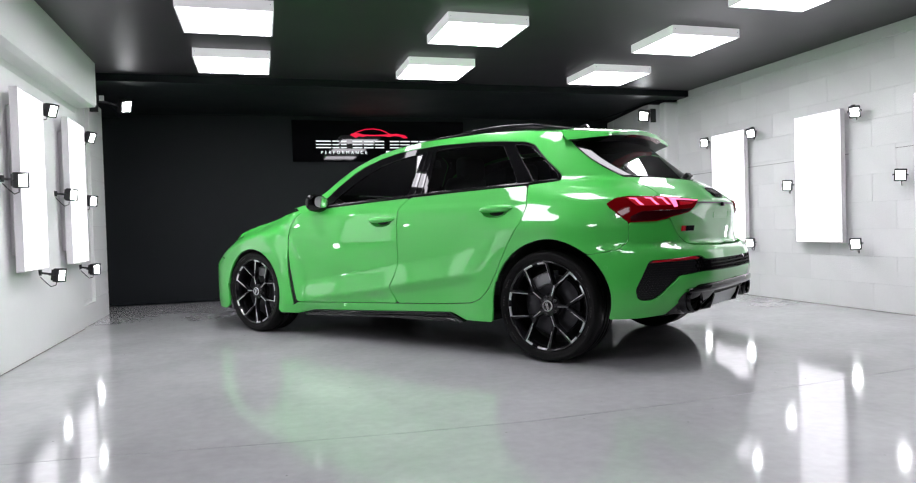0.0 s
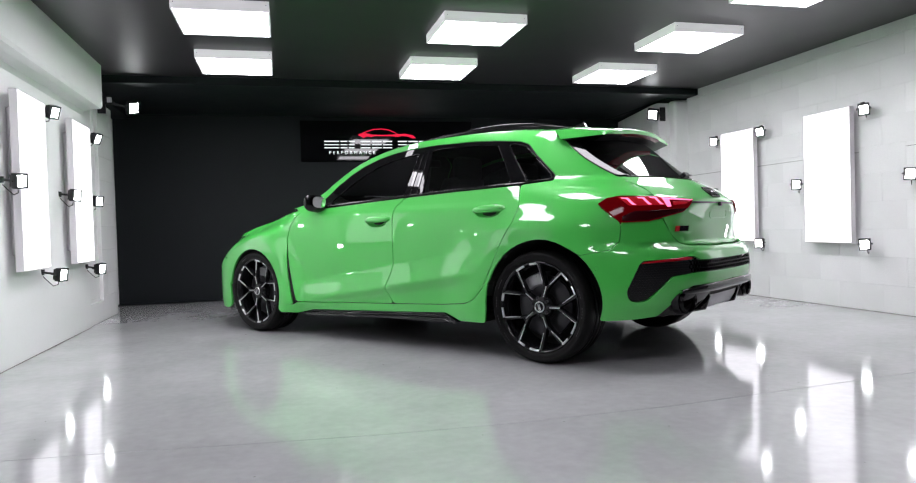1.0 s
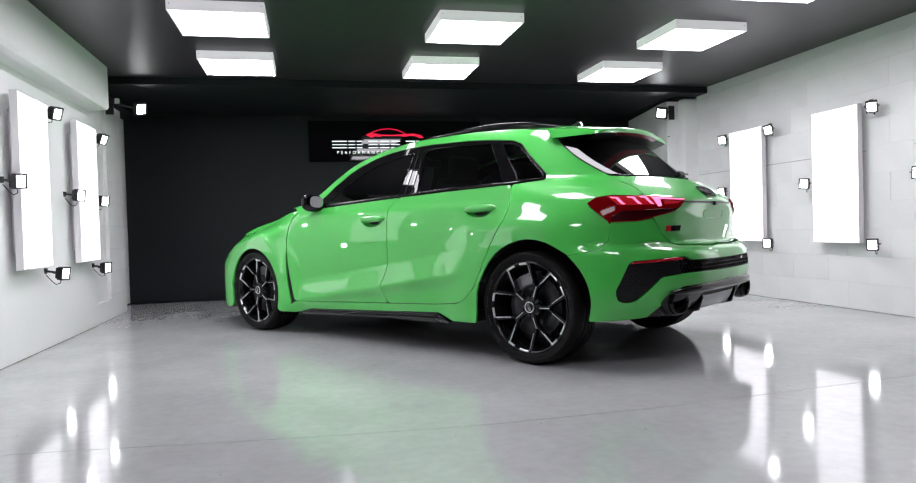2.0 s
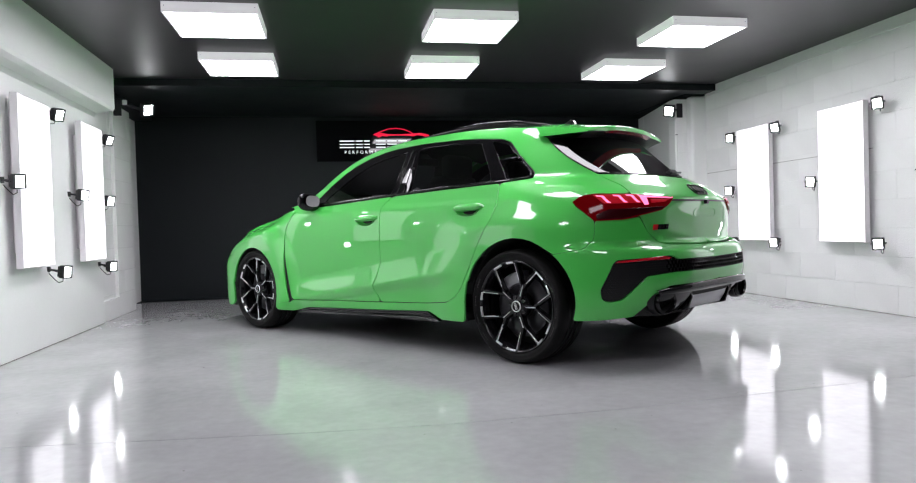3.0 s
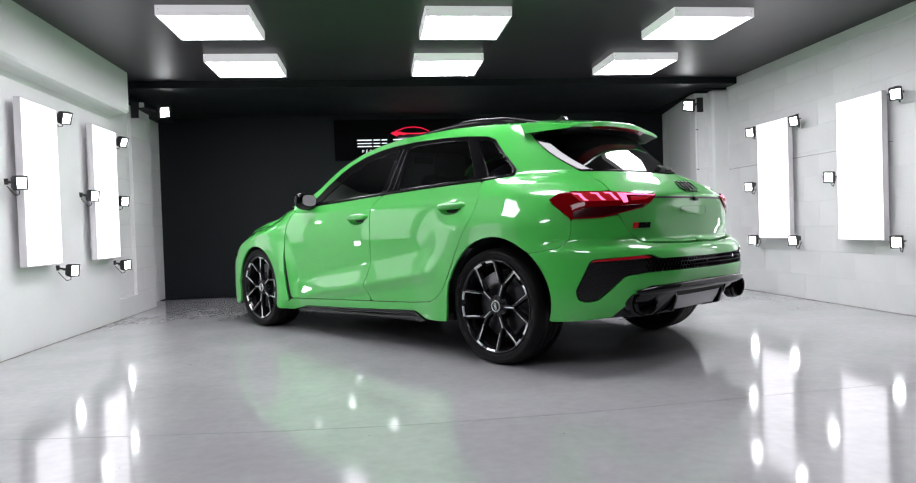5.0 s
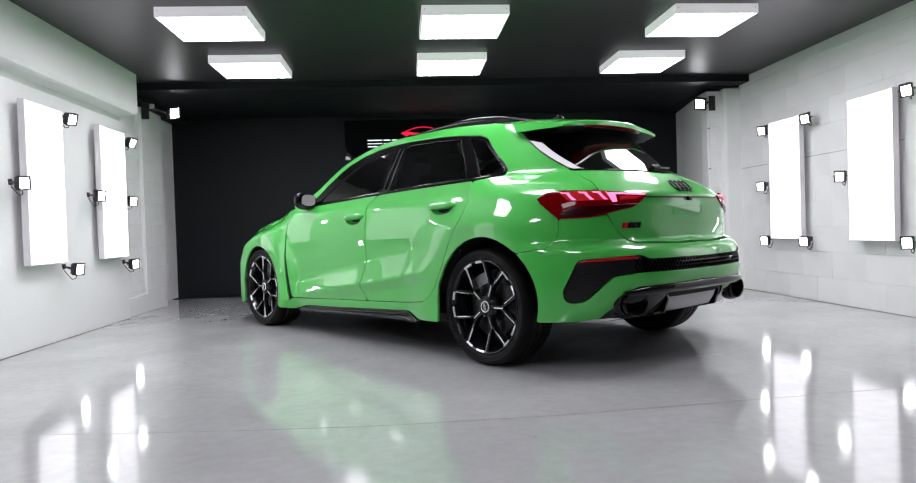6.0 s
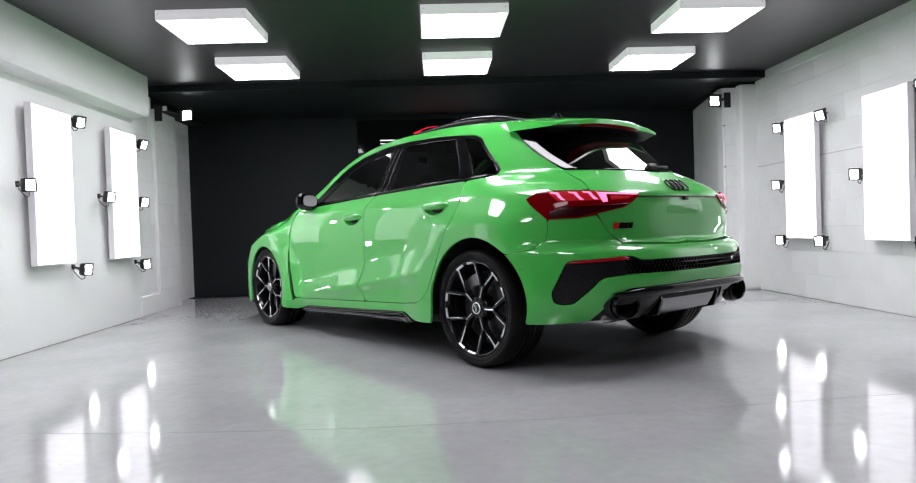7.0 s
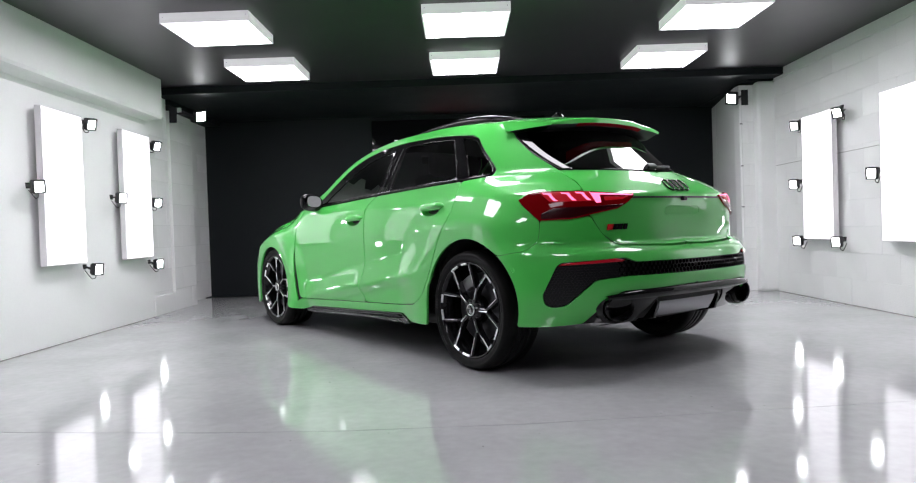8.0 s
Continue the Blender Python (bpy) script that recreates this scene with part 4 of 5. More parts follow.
bumper = panel("rear_bumper", BUMPER, PAINT, car, holes=[VENT], side=0, r=0.018, gap=0.0011, step=0.022)
for side in (1, -1):
    for s, z in ((-0.372, 0.540),):
        c, n = wrap(s, z), wrap_normal(s, z)
        c, n = Vector((c[0], side * c[1], c[2])), Vector((n[0], side * n[1], n[2]))
        u = n.orthogonal().normalized()
        w = n.cross(u)
        ring = tube([c + 0.0105 * (math.cos(a) * u + math.sin(a) * w) for a in np.linspace(0, math.tau, 20, endpoint=False)], 0.0022, 6, closed=True)
        part("parking_sensor", ring, PAINT, bumper, smooth=True)
tailgate = panel("tailgate", TAILGATE, PAINT, car, side=0, r=0.02, surface=HATCH)
panel("rear_glass", TAIL_GLASS, REAR_GLASS, car, side=0, r=0.012, offset=-0.002, skirt=0.006, label="dark rear window", surface=REAR_PANE_LEAN)
for side in (1, -1):
    panel("window_blade", [(-0.015, 1.272), (-0.28, 1.160), (-0.575, 1.050), (-0.70, 1.050), (-0.42, 1.165), (-0.16, 1.275)], GLOSS_BLACK, car, side=side, r=0.008, offset=0.002, skirt=0.006, surface=BLADE, label="gloss black blade beside the rear window")
    # added satin strip, darkening the blade's reflection along its outer edge
    panel("blade_border", [(0.002, 1.281), (-0.28, 1.164), (-0.575, 1.053), (-0.600, 1.050), (-0.305, 1.158), (-0.045, 1.270), (-0.17, 1.282)], SATIN_BLACK, car, side=side, r=0.004, offset=0.004, skirt=0.006, edge=0.008, label="satin black strip added to end the blade's reflection")
panel("vent_back", [(-0.600, 0.560), (-0.530, 0.42), (-0.545, 0.372), (-0.585, 0.360), (-0.645, 0.366), (-0.785, 0.488), (-0.95, 0.502), (-WRAP, 0.498), (-WRAP, 0.565), (-1.0, 0.567), (-0.945, 0.588), (-0.62, 0.574)],
      SHADOW_BLACK, car, side=0, r=0.012, offset=-0.024, gap=-0.004, skirt=0.002, label="black grille backing")


def honeycomb(a, first, last, lift, deep):
    """Honeycomb ribs over the bumper's vents: the cell, a stretch of s, and the ribs' heights."""
    bm = bmesh.new()
    vent = rounded([(s, z) for s, z in VENT], 0.012)
    vent = vent if area(vent) > 0 else vent[::-1]
    for side in (1, -1):
        for s in np.arange(first, last, a * math.sqrt(3) * 1.25):
            for k, z in enumerate(np.arange(0.355, 0.60, a * 1.5)):
                c = np.array([s + (k % 2) * a * math.sqrt(3) / 2 * 1.25, z])
                q = np.array([c + a * np.array((1.25 * math.sin(radians(60 * j)), math.cos(radians(60 * j)))) for j in range(4)])
                if not inside(c[None], vent)[0]:
                    continue
                q[:, 0] = np.maximum(q[:, 0], -WRAP)
                p, n = wrap(q[:, 0], q[:, 1]), wrap_normal(q[:, 0], q[:, 1])
                p, n = p * (1, side, 1), n * (1, side, 1)
                for j in range(len(q) - 1):
                    d = p[j + 1] - p[j]
                    if np.linalg.norm(d) < 0.001:
                        continue
                    t = np.cross(d, n[j])
                    t = t / np.linalg.norm(t) * 0.0019
                    top = [bm.verts.new(v) for v in (p[j] - lift * n[j] + t * 0.6, p[j + 1] - lift * n[j] + t * 0.6, p[j + 1] - lift * n[j] - t * 0.6, p[j] - lift * n[j] - t * 0.6)]
                    low = [bm.verts.new(v) for v in (p[j] - deep * n[j] + t, p[j + 1] - deep * n[j] + t, p[j + 1] - deep * n[j] - t, p[j] - deep * n[j] - t)]
                    bm.faces.new(top), bm.faces.new((low[0], low[1], top[1], top[0])), bm.faces.new((top[3], top[2], low[2], low[3]))
    bmesh.ops.recalc_face_normals(bm, faces=bm.faces)
    return bm


part("honeycomb_grille", honeycomb(0.0132, -WRAP, -0.93, 0.003, 0.018), GLOSS_BLACK, car, "black honeycomb grille")
part("corner_mesh", honeycomb(0.0085, -0.935, -0.50, 0.009, 0.016), SATIN_BLACK, car, "fine satin black mesh in the corner vent")
for side in (1, -1):
    panel("corner_vent", [(-0.604, 0.558), (-0.534, 0.42), (-0.548, 0.374), (-0.585, 0.363), (-0.642, 0.369), (-0.782, 0.490), (-0.945, 0.504), (-0.945, 0.585), (-0.62, 0.571)], SATIN_BLACK, car, side=side, r=0.012, offset=-0.011, skirt=0.006, gap=0.0, label="satin black corner vent")


# ---- roof, windscreen, hood, nose ----
def cap(edge, xs, crown, n=25, drop=0.0):
    rows = []
    for x in xs:
        e = wrap(x, float(edge(x)) + 0.001)
        ys = np.linspace(-1, 1, n)
        rows.append([(e[0], e[1] * y, e[2] - drop + crown(x) * (1 - abs(y) ** 2.2)) for y in ys])
    return rows


roof_crown = curve([(-0.1, 0.055), (0.8, 0.046), (1.5, 0.042), (1.8, 0.03), (2.3, 0.015)])
grid_mesh("roof", cap(ROOF_EDGE, np.linspace(0.052, 1.45, 30), roof_crown), PAINT, car)
grid_mesh("headliner", cap(ROOF_EDGE, np.linspace(-0.05, 1.45, 12), roof_crown, 13, 0.03), SHADOW_BLACK, car)
grid_mesh("windscreen", cap(ROOF_EDGE, np.linspace(1.453, 2.24, 24), roof_crown), SIDE_GLASS, car, "tinted windscreen")
grid_mesh("hood", cap(HOOD_EDGE, np.linspace(2.2, 3.55, 34), curve([(2.15, 0.06), (2.8, 0.05), (3.4, 0.03)])), PAINT, car)
for side in (1, -1):
    panel("front_bumper", [(2.965, 0.31), (2.99, 0.42), (3.01, 0.57), (3.12, 0.59), (3.45, 0.575), (3.60, 0.55), (3.60, 0.20), (3.3, 0.17), (3.02, 0.17), (2.96, 0.20)], PAINT, car, side=side, r=0.02, step=0.025, gap=0.0008)
    panel("head_lamp", [(3.228, 0.603), (3.205, 0.662), (3.150, 0.718), (3.20, 0.700), (3.40, 0.656), (3.52, 0.605), (3.56, 0.58), (3.42, 0.592)], HEADLAMP, car, side=side, r=0.015, offset=0.002, label="dark headlamp")
    # gloss black blade under the sill
    panel("sill_blade", [(2.10, 0.180), (1.96, 0.208), (1.2, 0.234), (0.70, 0.252), (0.66, 0.238), (0.565, 0.200), (0.62, 0.190), (1.2, 0.190), (1.9, 0.168), (2.08, 0.165)], SKIRT_BLACK, car, side=side, r=0.01, offset=0.014, skirt=0.03, label="gloss black side skirt blade")
    panel("sill_blade", [(2.02, 0.196), (1.2, 0.224), (0.72, 0.241), (0.69, 0.232), (1.2, 0.214), (2.0, 0.186)], GLOSS_BLACK, car, side=side, r=0.004, offset=0.024, skirt=0.012, label="raised gloss black blade edge")
    # thin tube added along the skirt to catch a line of light
    edge_line = [wrap(s, z) + 0.032 * wrap_normal(s, z) for s, z in zip(np.linspace(2.06, 0.60, 40), np.interp(np.linspace(2.06, 0.60, 40), [0.60, 0.70, 1.2, 1.95, 2.06], [0.203, 0.218, 0.205, 0.183, 0.180]))]
    part("highlight_tube", tube([(p[0], side * p[1], p[2]) for p in edge_line], 0.0055, 8), GLOSS_BLACK, car, "thin gloss black tube added for a highlight line", smooth=True)
    panel("vent_slot", [(2.10, 0.25), (2.15, 0.437), (2.19, 0.62), (2.215, 0.63), (2.20, 0.44), (2.16, 0.24)], SHADOW_BLACK, car, side=side, r=0.004, offset=-0.018, skirt=0.002, gap=-0.004, label="dark vent behind the front wheel")


def shell():
    """A black shell added behind the panels to darken their gaps, open at the wheels."""
    bm = bmesh.new()
    ss, zs = np.arange(-WRAP, 3.50, 0.045), np.linspace(0.17, 0.96, 19)
    s, z = np.meshgrid(ss, zs, indexing="ij")
    p = wrap(s, z) - 0.021 * wrap_normal(s, z)
    for side in (1, -1):
        v = [[bm.verts.new((x, side * max(y, 0.0), h)) for x, y, h in row] for row in p]
        for i in range(len(ss) - 1):
            for j in range(len(zs) - 1):
                c = p[i:i + 2, j:j + 2].reshape(-1, 3).mean(0)
                m = (ss[i] + ss[i + 1]) / 2
                if ss[i] > -0.6 and (math.hypot(m + 0.035, c[2] - 0.327) < 0.40 or math.hypot(m - 2.62, c[2] - 0.31) < 0.375):
                    continue
                if m < -0.36 and c[2] < 0.29 or 0.28 < m < 0.80 and c[2] < 0.24 or m > 2.2 and c[2] > float(HOOD_EDGE(m)) - 0.03:
                    continue
                bm.faces.new((v[i][j], v[i + 1][j], v[i + 1][j + 1], v[i][j + 1]))
    bmesh.ops.recalc_face_normals(bm, faces=bm.faces)
    return bm


part("inner_shell", shell(), SHADOW_BLACK, car)
under = box(-0.10, 3.35, -0.58, 0.58, 0.19, 0.26, 0.02)
box(0.46, 2.22, -0.76, 0.76, 0.19, 0.25, 0.02, 2, under)
part("underbody", under, SHADOW_BLACK, car)
part("cabin_floor", box(-0.45, 2.2, -0.62, 0.62, 0.26, 0.34), SHADOW_BLACK, car)


def liner(cx, cz, r, y0, y1):
    bm = bmesh.new()
    rows = [[(cx + r * math.cos(a), y, cz + r * math.sin(a)) for a in np.linspace(radians(-6), radians(186), 28)] for y in (y0, y1)]
    v = [[bm.verts.new(q) for q in row] for row in rows]
    for i in range(27):
        bm.faces.new((v[0][i], v[0][i + 1], v[1][i + 1], v[1][i]))
    bm.faces.new(v[1])
    return bm


for side in (1, -1):
    part("wheel_liner", liner(-0.035, 0.327, 0.378, 0.845 * side, 0.60 * side), SHADOW_BLACK, car)
    part("wheel_liner", liner(2.62, 0.31, 0.352, 0.87 * side, 0.60 * side), SHADOW_BLACK, car)


# ---- spoiler, rails, aerial ----
def trailing(k):
    """The spoiler's trailing edge, k from the middle (0) to its end (1)."""
    return -0.272 + 0.040 * k**2.4 + 0.010 * math.exp(-((k - 0.62) / 0.16) ** 2), 1.353 - 0.040 * k**2.2


def spoiler():
    rows_top, rows_under = [], []
    for k in np.linspace(-1, 1, 45):
        xt, zt = trailing(abs(k))
        y0, y1 = 0.566 * k, 0.458 * k
        front = 0.050
        edge = float(ROOF_EDGE(0.05)) + 0.001 + float(roof_crown(0.05)) * (1 - abs(k) ** 2.2)
        thick = 0.030 - 0.014 * abs(k) ** 4
        top = [(front + (xt - front) * t, y0 + (y1 - y0) * t, edge + (zt - edge) * t**1.15) for t in np.linspace(0, 1, 9)]
        top += [(xt - 0.006, y1, zt - 0.005), (xt - 0.007, y1, zt - thick * 0.5), (xt - 0.002, y1, zt - thick)]
        rows_top.append(top)
        rows_under.append([top[-1], (xt + 0.03, y1 * 0.99, zt - thick - 0.010), (xt + 0.085, y1, zt - thick - 0.030), (0.012, y0, 1.284)])
    # the ends fold down to the black blades
    for rows, at in ((rows_top, 0), (rows_top, -1)):
        end, low = rows[at], rows_under[at]
        fold = []
        for i, q in enumerate(end):
            t = min(1.0, i / 8)
            a, b = np.array(low[3]), np.array(low[0])
            fold.append(tuple(a + (b - a) * t))
        rows.insert(0, fold) if at == 0 else rows.append(fold)
    return rows_top, rows_under


top_rows, under_rows = spoiler()
grid_mesh("roof_spoiler", top_rows, PAINT, car, sharp=32)
grid_mesh("spoiler_underside", under_rows, SATIN_BLACK, car, "satin black spoiler underside")
brake = [[(trailing(abs(y) / 0.475)[0] + dx, y, trailing(abs(y) / 0.475)[1] - dz) for dx, dz in ((-0.0035, 0.029), (0.010, 0.036), (0.026, 0.042))] for y in np.linspace(-0.27, 0.27, 25)]
grid_mesh("brake_light", brake, REFLECTOR, car, "red high-level brake light")

RAIL = curve([(-0.06, 1.345), (0.02, 1.372), (0.12, 1.394), (0.31, 1.424), (0.55, 1.438), (0.79, 1.428), (1.0, 1.408), (1.12, 1.396), (1.2, 1.385)])
for side in (1, -1):
    rows = []
    for x in np.linspace(-0.05, 1.19, 34):
        zt, zb = float(RAIL(x)), float(ROOF_EDGE(x)) + 0.012
        y = wrap(x, float(ROOF_EDGE(x)))[1] - 0.075
        zt = max(zt, zb + 0.004)
        rows.append([(x, side * (y + dy), zb + (zt - zb) * h) for dy, h in ((0.018, 0), (0.019, 0.5), (0.012, 0.9), (0.0, 1.0), (-0.012, 0.9), (-0.019, 0.5), (-0.018, 0))])
    grid_mesh("roof_rail", rows, RAIL_BLACK, car, "satin black roof rail")
fin = prism([(0.26, 1.405), (0.13, 1.405), (0.135, 1.425), (0.150, 1.452), (0.165, 1.455), (0.20, 1.44)], -0.018, 0.018, 0.006)
part("roof_aerial", fin, GLOSS_BLACK, car, "small black shark-fin aerial", smooth=False)


# ---- tail details ----
def tail_x(y, z):
    xr, xm, n = float(TAIL(z)), float(CORNER(z)), float(SQUARE(z))
    return xm - (xm - xr) * (1 - (abs(y) / float(flank(-0.3, z))) ** n) ** (1 / n)


for k in range(4):
    yc = (k - 1.5) * 0.040
    ring = [(tail_x(yc + 0.028 * math.cos(a), 0.946 + 0.028 * math.sin(a)) - 0.006, yc + 0.028 * math.cos(a), 0.946 + 0.028 * math.sin(a)) for a in np.linspace(0, math.tau, 28, endpoint=False)]
    part("emblem_ring", tube(ring, 0.0042, 8, closed=True), GLOSS_BLACK, tailgate, "gloss black ring", smooth=True)


def tail_plate(name, pts, mat, parent, proud=0.004, label=""):
    """A small plate on the tail, its outline in (y, z)."""
    bm = bmesh.new()
    out = [bm.verts.new((tail_x(y, z) - proud, y, z)) for y, z in pts]
    low = [bm.verts.new((tail_x(y, z) + 0.004, y, z)) for y, z in pts]
    bm.faces.new(out)
    for i in range(len(pts)):
        j = (i + 1) % len(pts)
        bm.faces.new((out[i], out[j], low[j], low[i]))
    bmesh.ops.recalc_face_normals(bm, faces=bm.faces)
    return part(name, bm, mat, parent, label)


# model badge, as plain bars in its colours
tail_plate("badge_bar", [(0.520, 0.723), (0.494, 0.723), (0.487, 0.752), (0.513, 0.752)], BADGE_RED, tailgate, label="slanted red bar")
for y0, y1 in ((0.487, 0.466), (0.460, 0.440), (0.430, 0.411)):
    tail_plate("badge_bar", [(y0, 0.724), (y1, 0.724), (y1 - 0.006, 0.752), (y0 - 0.006, 0.752)], GLOSS_BLACK, tailgate, label="black bar")
# black strip painted as the lip's shade, and camera under the lip
strip = bmesh.new()
for y in np.linspace(-0.40, 0.36, 20):
    y1 = y + 0.04
    q = [(tail_x(y, 0.886) - 0.0025, y, 0.886), (tail_x(y1, 0.886) - 0.0025, y1, 0.886), (tail_x(y1, 0.876) - 0.0025, y1, 0.876), (tail_x(y, 0.876) - 0.0025, y, 0.876)]
    strip.faces.new([strip.verts.new(v) for v in q])
part("lip_shade", strip, SATIN_BLACK, tailgate, "thin black strip drawn as shade under the tailgate lip")
part("reversing_camera", box(tail_x(0, 0.87) - 0.016, tail_x(0, 0.87) + 0.01, -0.018, 0.018, 0.862, 0.886, 0.005), SATIN_BLACK, tailgate)
# outline of the empty plate mount
mount = [(0.125, 0.79), (0.145, 0.80), (0.145, 0.825), (0.125, 0.835), (-0.125, 0.835), (-0.145, 0.825), (-0.145, 0.80), (-0.125, 0.79)]
part("plate_mount", tube([(tail_x(y, z) - 0.0005, y, z) for y, z in mount], 0.0016, 6, closed=True), PAINT, tailgate)
# wiper
wiper = bmesh.new()
tube([(tail_x(-0.02, 1.05) - 0.02, -0.02, 1.055), (tail_x(-0.2, 1.06) - 0.018, -0.20, 1.066), (tail_x(-0.34, 1.075) - 0.012, -0.34, 1.075)], 0.006, 8, wiper)
merged(wiper, moved(box(-0.02, 0.02, -0.035, 0.04, -0.014, 0.016, 0.008), pose(tail_x(0, 1.055) - 0.014, 0, 1.052, 0, 40, 0)))
part("rear_wiper", wiper, SATIN_BLACK, car)


# ---- diffuser and exhausts ----
panel("diffuser", [(-0.745, 0.268), (-0.868, 0.402), (-0.935, 0.427), (-1.24, 0.431), (-WRAP, 0.435), (-WRAP, 0.375), (-1.16, 0.375), (-1.10, 0.30), (-1.08, 0.252), (-0.95, 0.250)], GLOSS_BLACK, car, side=0, r=0.015, offset=-0.012, skirt=0.05, label="gloss black rear diffuser")
back_rows = [[(tail_x(y, 0.40) + 0.09, y, 0.43), (tail_x(y, 0.40) + 0.10, y, 0.36), (tail_x(y, 0.40) + 0.16, y, 0.26), (tail_x(y, 0.40) + 0.30, y, 0.225)] for y in np.linspace(-0.42, 0.42, 15)]
grid_mesh("diffuser_back", back_rows, SATIN_BLACK, car, "satin black diffuser channel")
rows = []
for y in np.linspace(-0.60, 0.60, 41):
    k = (abs(y) / 0.6) ** 4
    x, zc = tail_x(y, 0.41), 0.412 - 0.012 * k
    hgt, dep = 0.024 * (1 - 0.6 * k), 0.012 * (1 - 0.8 * k)
    rows.append([(x + 0.02, y, zc + hgt), (x - dep * 0.7, y, zc + hgt * 0.95), (x - dep, y, zc + hgt * 0.6), (x - dep * 0.9, y, zc - hgt * 0.3), (x - dep * 0.4, y, zc - hgt), (x + 0.03, y, zc - hgt * 1.1)])
grid_mesh("diffuser_blade", rows, GLOSS_BLACK, car, "gloss black blade over the diffuser")
plate = []
for y in np.linspace(-0.24, 0.24, 15):
    x = tail_x(y, 0.36)
    plate.append([(x + 0.055, y, 0.392), (x + 0.022, y * 1.0, 0.372), (x + 0.036, y * 0.97, 0.325), (x + 0.062, y * 0.94, 0.280), (x + 0.16, y * 0.94, 0.262)])
grid_mesh("diffuser_plate", plate, DIFFUSER_SILVER, car, "satin silver centre of the diffuser")
for side in (1, -1):
    for y in (0.262,):
        x = tail_x(y, 0.36) + 0.03
        part("diffuser_fin", prism([(x - 0.006, 0.385), (x - 0.016, 0.35), (x + 0.01, 0.275), (x + 0.12, 0.25), (x + 0.12, 0.385)], side * y - 0.008, side * y + 0.008, 0.003), GLOSS_BLACK, car)
    # oval tail pipe
    yc, zc, w, h = side * 0.520, 0.347, 0.092, 0.064
    x0 = tail_x(0.520, 0.347) - 0.012
    ring = lambda f, x: [(x + 0.06 * (abs(yc + f * w * math.cos(a)) - 0.520), yc + f * w * math.cos(a), zc + f * h * math.sin(a)) for a in np.linspace(0, math.tau, 36, endpoint=False)]
    pipe = [ring(1.0, x0 + 0.16), ring(1.0, x0 + 0.012), ring(0.99, x0 + 0.003), ring(0.96, x0), ring(0.92, x0 + 0.004), ring(0.90, x0 + 0.015), ring(0.88, x0 + 0.12), ring(0.02, x0 + 0.125)]
    grid_mesh("tail_pipe", pipe, GLOSS_BLACK, car, "oval black tail pipe", close=True)
    inner = [ring(0.90, x0 + 0.022), ring(0.88, x0 + 0.06), ring(0.86, x0 + 0.115), ring(0.02, x0 + 0.118)]
    grid_mesh("pipe_bore", inner, SATIN_BLACK, car, close=True)
    collar = [ring(1.14, x0 + 0.06), ring(1.13, x0 + 0.030), ring(1.10, x0 + 0.022), ring(1.04, x0 + 0.028), ring(1.02, x0 + 0.06)]
    grid_mesh("pipe_surround", collar, SATIN_BLACK, car, "satin black pipe surround", close=True)


